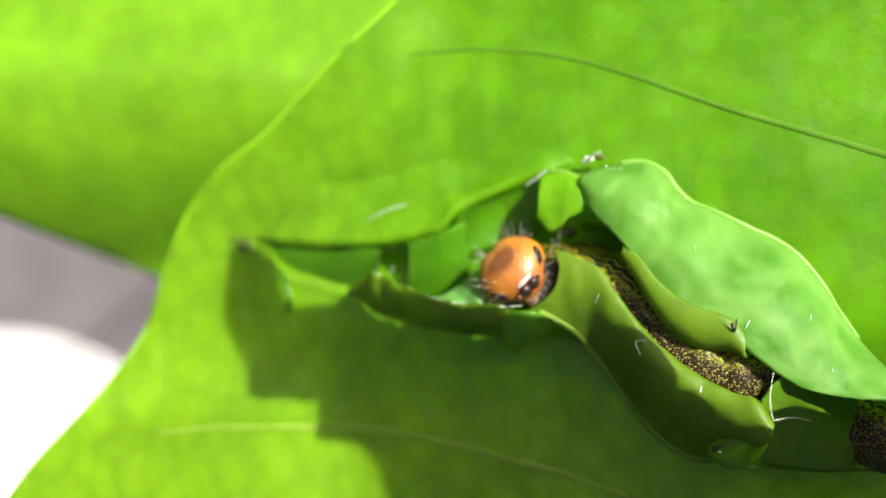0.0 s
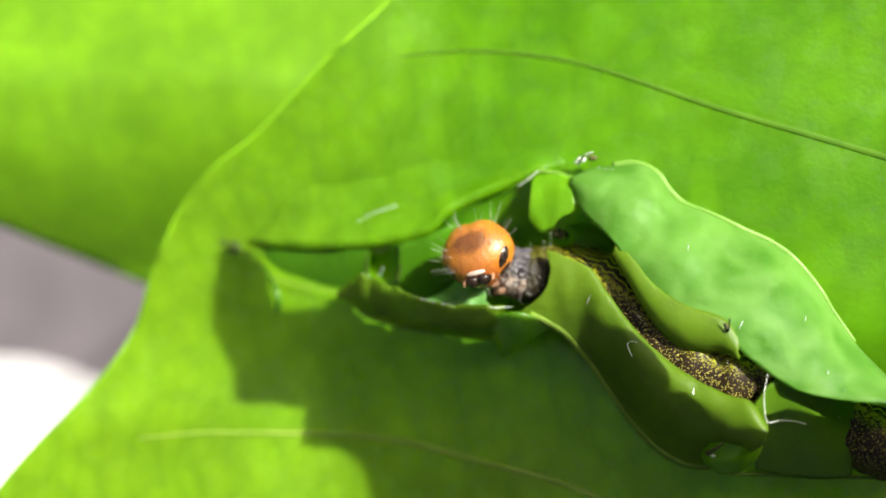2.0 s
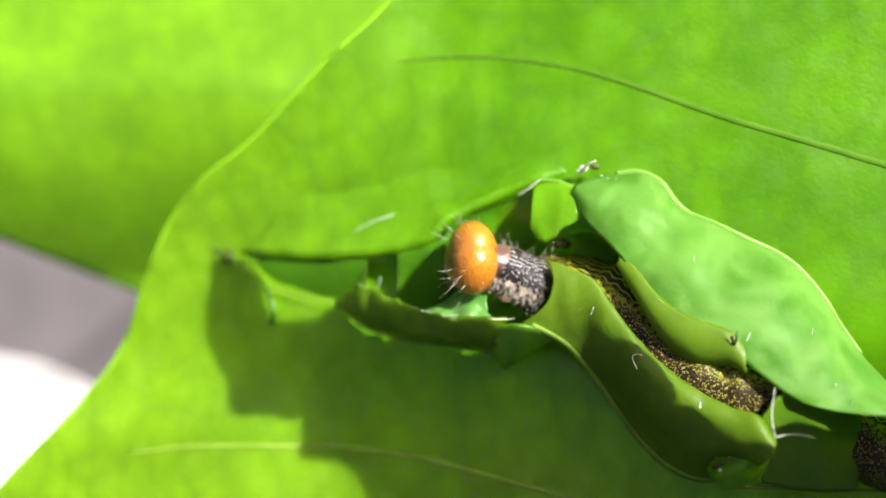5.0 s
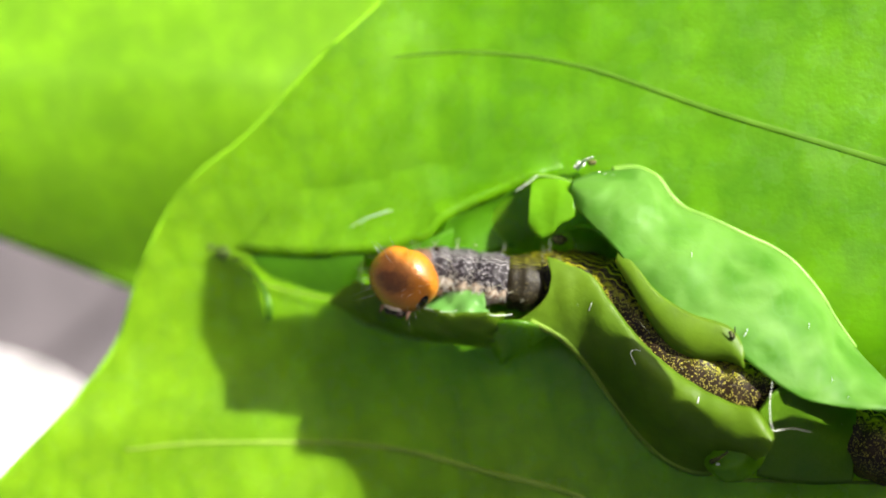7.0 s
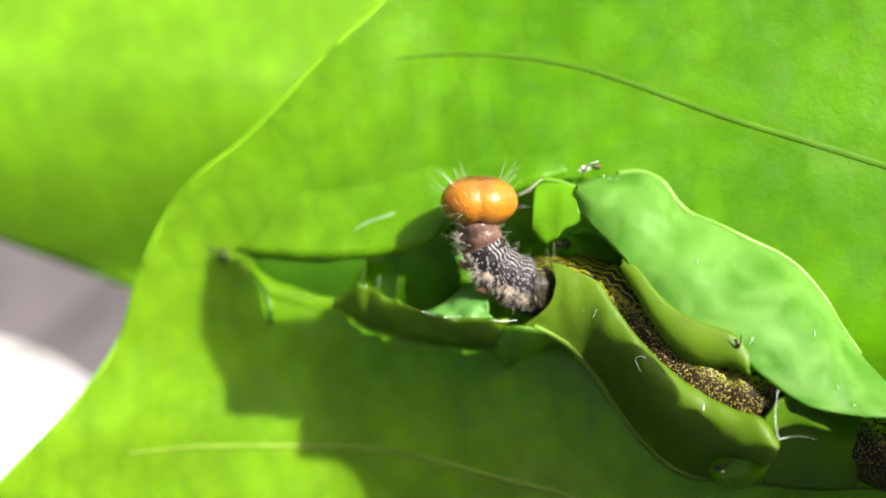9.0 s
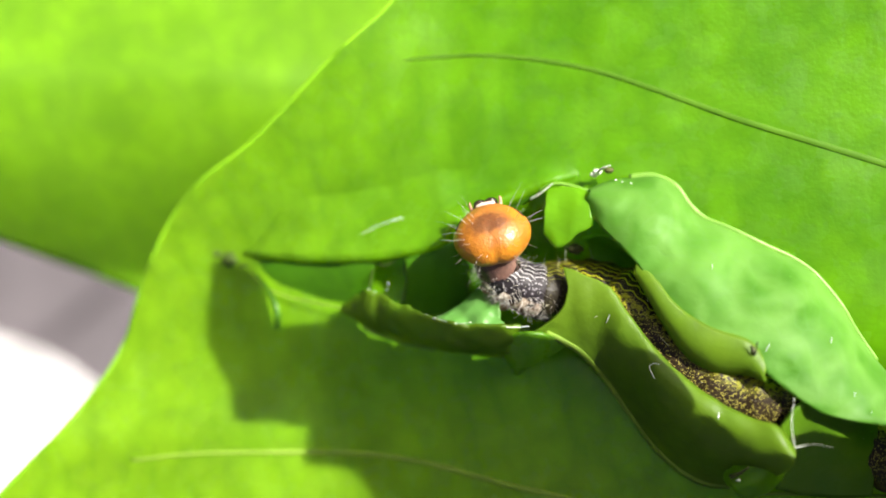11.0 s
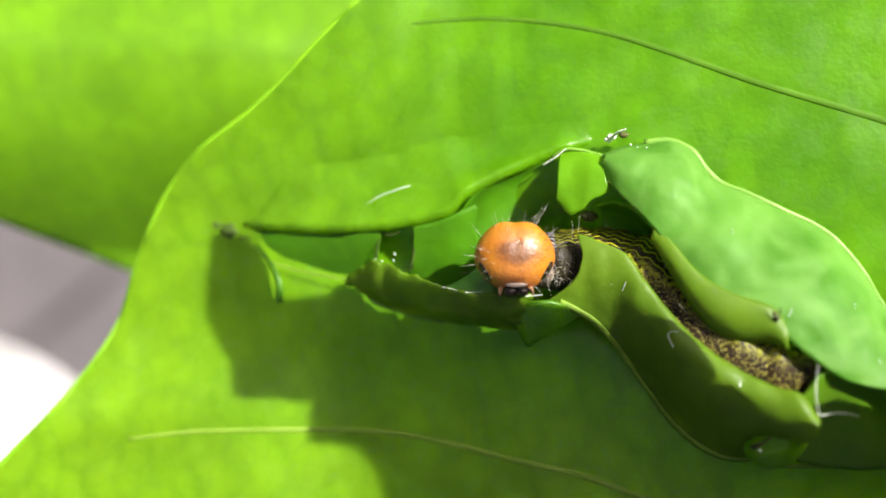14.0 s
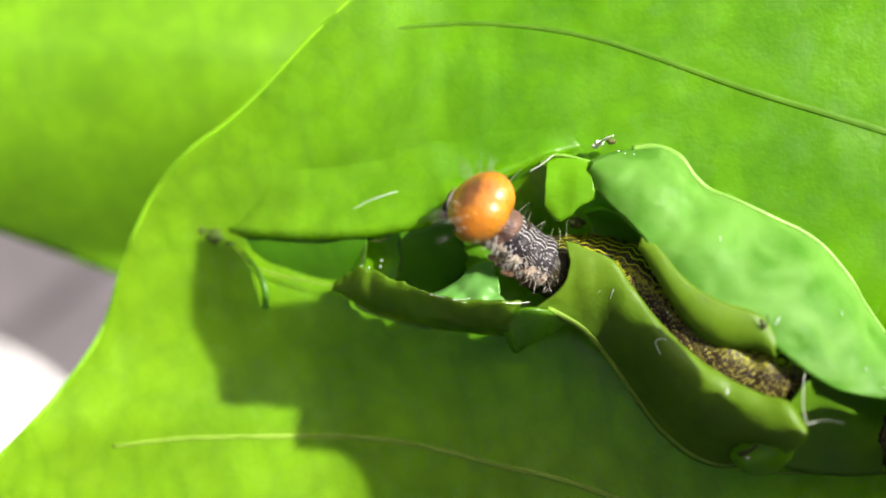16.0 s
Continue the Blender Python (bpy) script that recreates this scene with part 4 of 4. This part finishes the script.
# Seconds, the head's place, where the face points, where the crown points.
HEAD = [
    (0.0, (2.67, -1.45, 4.00), (-0.3, 0.25, 0.9), (-0.7, 0.65, -0.3)),
    (0.3, (1.81, -1.53, 4.00), (-0.65, -0.2, 0.7), (-0.1, 0.9, 0.2)),
    (0.5, (2.42, -1.51, 4.00), (-0.12, -0.1, 0.98), (-0.05, 1, 0.1)),
    (0.7, (2.84, -1.45, 4.00), (-0.15, 0.05, 0.98), (-0.2, 0.97, 0)),
    (0.9, (2.87, -1.45, 4.00), (-0.25, 0.12, 0.95), (-0.5, 0.8, -0.1)),
    (1.0, (2.65, -1.43, 4.00), (-0.3, 0.15, 0.92), (-0.65, 0.7, -0.2)),
    (1.2, (2.16, -1.65, 4.00), (-0.5, -0.2, 0.8), (-0.1, 0.95, 0.1)),
    (1.5, (1.36, -1.58, 4.00), (-0.6, -0.2, 0.75), (-0.1, 0.95, 0.15)),
    (1.8, (1.42, -1.18, 4.00), (-0.3, 0.0, 0.9), (-0.25, 0.95, 0)),
    (2.0, (1.58, -0.74, 4.40), (-0.3, 0.15, 0.9), (-0.2, 0.95, -0.2)),
    (2.1, (0.76, -1.36, 4.40), (-0.55, -0.1, 0.8), (0.1, 0.95, 0.1)),
    (2.4, (1.36, -0.21, 4.80), (-0.35, 0.4, 0.85), (-0.25, 0.8, -0.45)),
    (2.5, (1.33, 0.07, 4.80), (-0.35, 0.42, 0.84), (-0.25, 0.8, -0.5)),
    (2.7, (1.68, -0.37, 4.80), (-0.4, 0.4, 0.8), (-0.1, 0.88, -0.4)),
    (3.0, (1.51, 0.76, 4.80), (-0.3, 0.75, 0.55), (0.05, 0.5, -0.85)),
    (3.3, (2.01, 1.35, 4.80), (-0.2, 0.85, 0.45), (0.15, 0.45, -0.87)),
    (3.4, (1.42, 0.87, 4.80), (-0.6, 0.65, 0.45), (0.35, 0.75, -0.5)),
    (3.5, (0.84, 0.28, 4.40), (-0.85, 0.4, 0.35), (0.4, 0.85, -0.15)),
    (3.6, (0.85, -0.49, 4.40), (-0.9, -0.05, 0.35), (0.15, 0.9, 0.3)),
    (3.75, (1.16, 0.03, 4.40), (-0.75, 0.5, 0.15), (0.1, 0.4, 0.8)),
    (4.0, (1.69, 0.19, 4.40), (-0.12, 0.95, -0.02), (-0.15, 0.1, 0.95)),
    (4.2, (2.45, 0.51, 4.40), (-0.55, 0.75, 0.2), (0.35, 0.15, 0.9)),
    (5.2, (0.83, -0.73, 3.80), (-0.85, 0.0, 0.2), (0.1, 0.35, 0.9)),
    (6.3, (-0.43, -1.26, 3.60), (-0.95, -0.22, 0.12), (0.1, 0.35, 0.9)),
    (6.5, (-0.55, -1.27, 3.60), (-0.95, -0.22, 0.12), (0.1, 0.35, 0.9)),
    (6.7, (-1.26, -1.30, 3.60), (-0.93, -0.25, 0.2), (0.1, 0.45, 0.85)),
    (6.9, (-1.56, -1.72, 3.60), (-0.6, -0.3, 0.7), (0.1, 0.85, 0.45)),
    (7.0, (-1.50, -1.50, 3.60), (-0.45, -0.35, 0.8), (0.08, 0.9, 0.4)),
    (7.1, (-0.84, -1.24, 3.80), (-0.2, -0.2, 0.95), (0, 0.97, 0.2)),
    (7.3, (-0.95, 0.51, 4.40), (-0.2, 0.1, 0.97), (-0.1, 0.97, -0.1)),
    (7.5, (-0.83, -0.15, 4.20), (-0.45, 0.05, 0.9), (0.3, 0.92, 0)),
    (7.7, (-0.73, -1.10, 3.80), (-0.75, -0.3, 0.5), (0.1, 0.8, 0.55)),
    (7.9, (-1.68, -1.34, 3.70), (-0.85, -0.2, 0.4), (0.2, 0.6, 0.75)),
    (8.0, (-1.86, -1.07, 3.70), (-0.6, -0.1, 0.75), (0.25, 0.85, 0.3)),
    (8.1, (-0.94, -0.28, 4.00), (-0.3, -0.05, 0.95), (0.1, 0.97, 0)),
    (8.3, (0.82, 1.34, 4.80), (-0.5, 0.6, 0.55), (0.7, 0.65, -0.1)),
    (8.4, (1.63, 1.72, 4.80), (-0.25, 0.85, 0.4), (0.9, 0.3, 0.1)),
    (8.5, (2.31, 1.92, 4.80), (0.25, 0.93, 0.25), (0.92, -0.3, 0.15)),
    (8.6, (1.71, 1.53, 4.60), (0, 0.97, 0.1), (0.65, 0, 0.7)),
    (8.7, (1.28, 1.07, 4.40), (-0.1, 0.95, 0), (0, 0.1, 0.97)),
    (8.9, (1.06, 1.60, 4.40), (0.1, 0.97, 0.08), (0, 0, 0.97)),
    (9.0, (1.47, 1.93, 4.40), (0, 0.97, 0.1), (0, -0.05, 0.97)),
    (9.2, (0.06, 1.69, 4.40), (-0.7, 0.7, -0.1), (-0.1, 0.2, 0.97)),
    (10.2, (0.96, 1.04, 4.40), (-0.5, 0.6, 0.5), (0.1, -0.2, 0.95)),
    (11.3, (1.59, 0.39, 4.40), (-0.15, 0.7, 0.65), (0.05, -0.6, 0.8)),
    (11.4, (1.08, 0.10, 4.40), (-0.4, 0.4, 0.75), (0.35, 0.2, 0.8)),
    (11.5, (0.65, -0.14, 4.40), (-0.55, 0.15, 0.8), (0.15, 0.9, 0.2)),
    (11.7, (0.73, -0.88, 4.00), (-0.4, -0.3, 0.85), (-0.1, 0.9, 0.3)),
    (12.0, (2.07, -1.25, 4.00), (0, -0.2, 0.97), (0, 0.97, 0.2)),
    (12.3, (1.11, -0.87, 4.00), (-0.5, -0.3, 0.8), (-0.1, 0.9, 0.3)),
    (12.5, (0.38, -0.77, 4.00), (-0.8, -0.2, 0.5), (0.1, 0.85, 0.45)),
    (12.7, (0.14, 0.18, 4.40), (-0.75, 0.4, 0.35), (0.25, 0.3, 0.85)),
    (12.9, (0.40, 0.82, 4.40), (-0.6, 0.75, 0.1), (0.1, 0.2, 0.97)),
    (13.0, (0.61, 1.12, 4.40), (-0.5, 0.8, 0.28), (0.15, -0.1, 0.95)),
    (13.1, (0.60, 1.61, 4.40), (-0.45, 0.8, 0.28), (0.1, -0.1, 0.97)),
    (13.3, (0.16, 0.34, 4.40), (-0.75, 0.3, 0.4), (0.3, 0.3, 0.8)),
    (13.5, (0.29, -0.63, 4.40), (-0.83, -0.25, 0.35), (0.4, 0.25, 0.88)),
    (13.7, (1.39, -1.14, 4.40), (-0.25, -0.15, 0.95), (0, 0.95, 0.2)),
    (13.9, (1.84, -1.44, 4.40), (0, -0.1, 0.98), (0, 0.98, 0.1)),
    (14.0, (1.93, -1.44, 4.40), (0, -0.1, 0.98), (0, 0.98, 0.1)),
    (14.1, (1.49, -0.99, 4.40), (-0.3, -0.2, 0.9), (0, 0.95, 0.2)),
    (14.2, (1.29, -0.40, 4.40), (-0.55, 0.05, 0.75), (0.15, 0.75, 0.55)),
    (14.3, (1.12, 0.23, 4.40), (-0.75, 0.3, 0.5), (0.3, 0.3, 0.85)),
    (14.5, (1.05, 1.28, 4.40), (-0.55, 0.72, 0.35), (0.15, -0.1, 0.95)),
    (14.8, (0.76, 1.61, 4.40), (-0.55, 0.7, 0.35), (0.15, -0.1, 0.95)),
    (15.0, (0.97, 2.13, 4.40), (-0.5, 0.8, 0.25), (0.1, -0.1, 0.97)),
    (15.1, (0.86, 1.09, 4.40), (-0.8, 0.3, 0.45), (0.4, 0.2, 0.85)),
    (15.2, (0.89, 0.63, 4.40), (-0.8, 0.1, 0.5), (0.3, 0.4, 0.8)),
    (15.3, (1.39, -0.91, 4.40), (-0.35, -0.2, 0.9), (0.1, 0.9, 0.3)),
    (15.5, (1.87, -1.36, 4.40), (0, -0.22, 0.97), (0, 0.97, 0.22)),
    (15.7, (1.66, -0.82, 4.40), (-0.15, -0.1, 0.97), (0, 0.97, 0.1)),
    (15.8, (1.01, -0.47, 4.40), (-0.6, 0, 0.75), (0.1, 0.8, 0.4)),
    (15.9, (1.16, -0.08, 4.40), (-0.6, 0.3, 0.7), (0.2, 0.6, 0.6)),
    (16.0, (1.11, 0.77, 4.40), (-0.65, 0.55, 0.4), (0.3, 0.3, 0.85)),
]


def spine(place, face, crown, share):
    """Place, way and up of the body at a share of its free front, 0 behind the head, 1 in the shelter."""
    p3 = Vector(place) - Vector(face).normalized() * 0.95
    p0 = ANCHOR
    reach = (p3 - p0).length
    p1 = p0 + Vector((-0.93, -0.14, 0.34)) * (0.34 * reach + 0.4)
    p2 = p3 - Vector(face).normalized() * (0.25 * reach + 0.3)
    t = 1 - share
    p = (1 - t) ** 3 * p0 + 3 * t * (1 - t) ** 2 * p1 + 3 * t * t * (1 - t) * p2 + t ** 3 * p3
    way = (1 - t) ** 2 * (p1 - p0) + 2 * t * (1 - t) * (p2 - p1) + t * t * (p3 - p2)
    turn = Vector((-0.93, 0.12, 0.34)).rotation_difference(way)
    up = (turn @ Vector((0.15, 0.98, 0.10))).lerp(Vector(crown), 0.8 * t ** 1.6)
    return axes(p, way, up)


def motions():
    rows = [(t, axes(p, f, u)) for t, p, f, u in HEAD]
    walk(head, rows)
    for k, ring in enumerate(front):
        share = (0.10, 0.29, 0.46, 0.64, 0.82, 1.0)[k]
        walk(ring, [(t, spine(p, f, u, share)) for t, p, f, u in HEAD])


build_ground()
build_dish()
build_leaf()
build_back_leaf()
build_shade_leaf()
build_sky_blocker()
build_silk()
head, front = build_caterpillar()
motions()
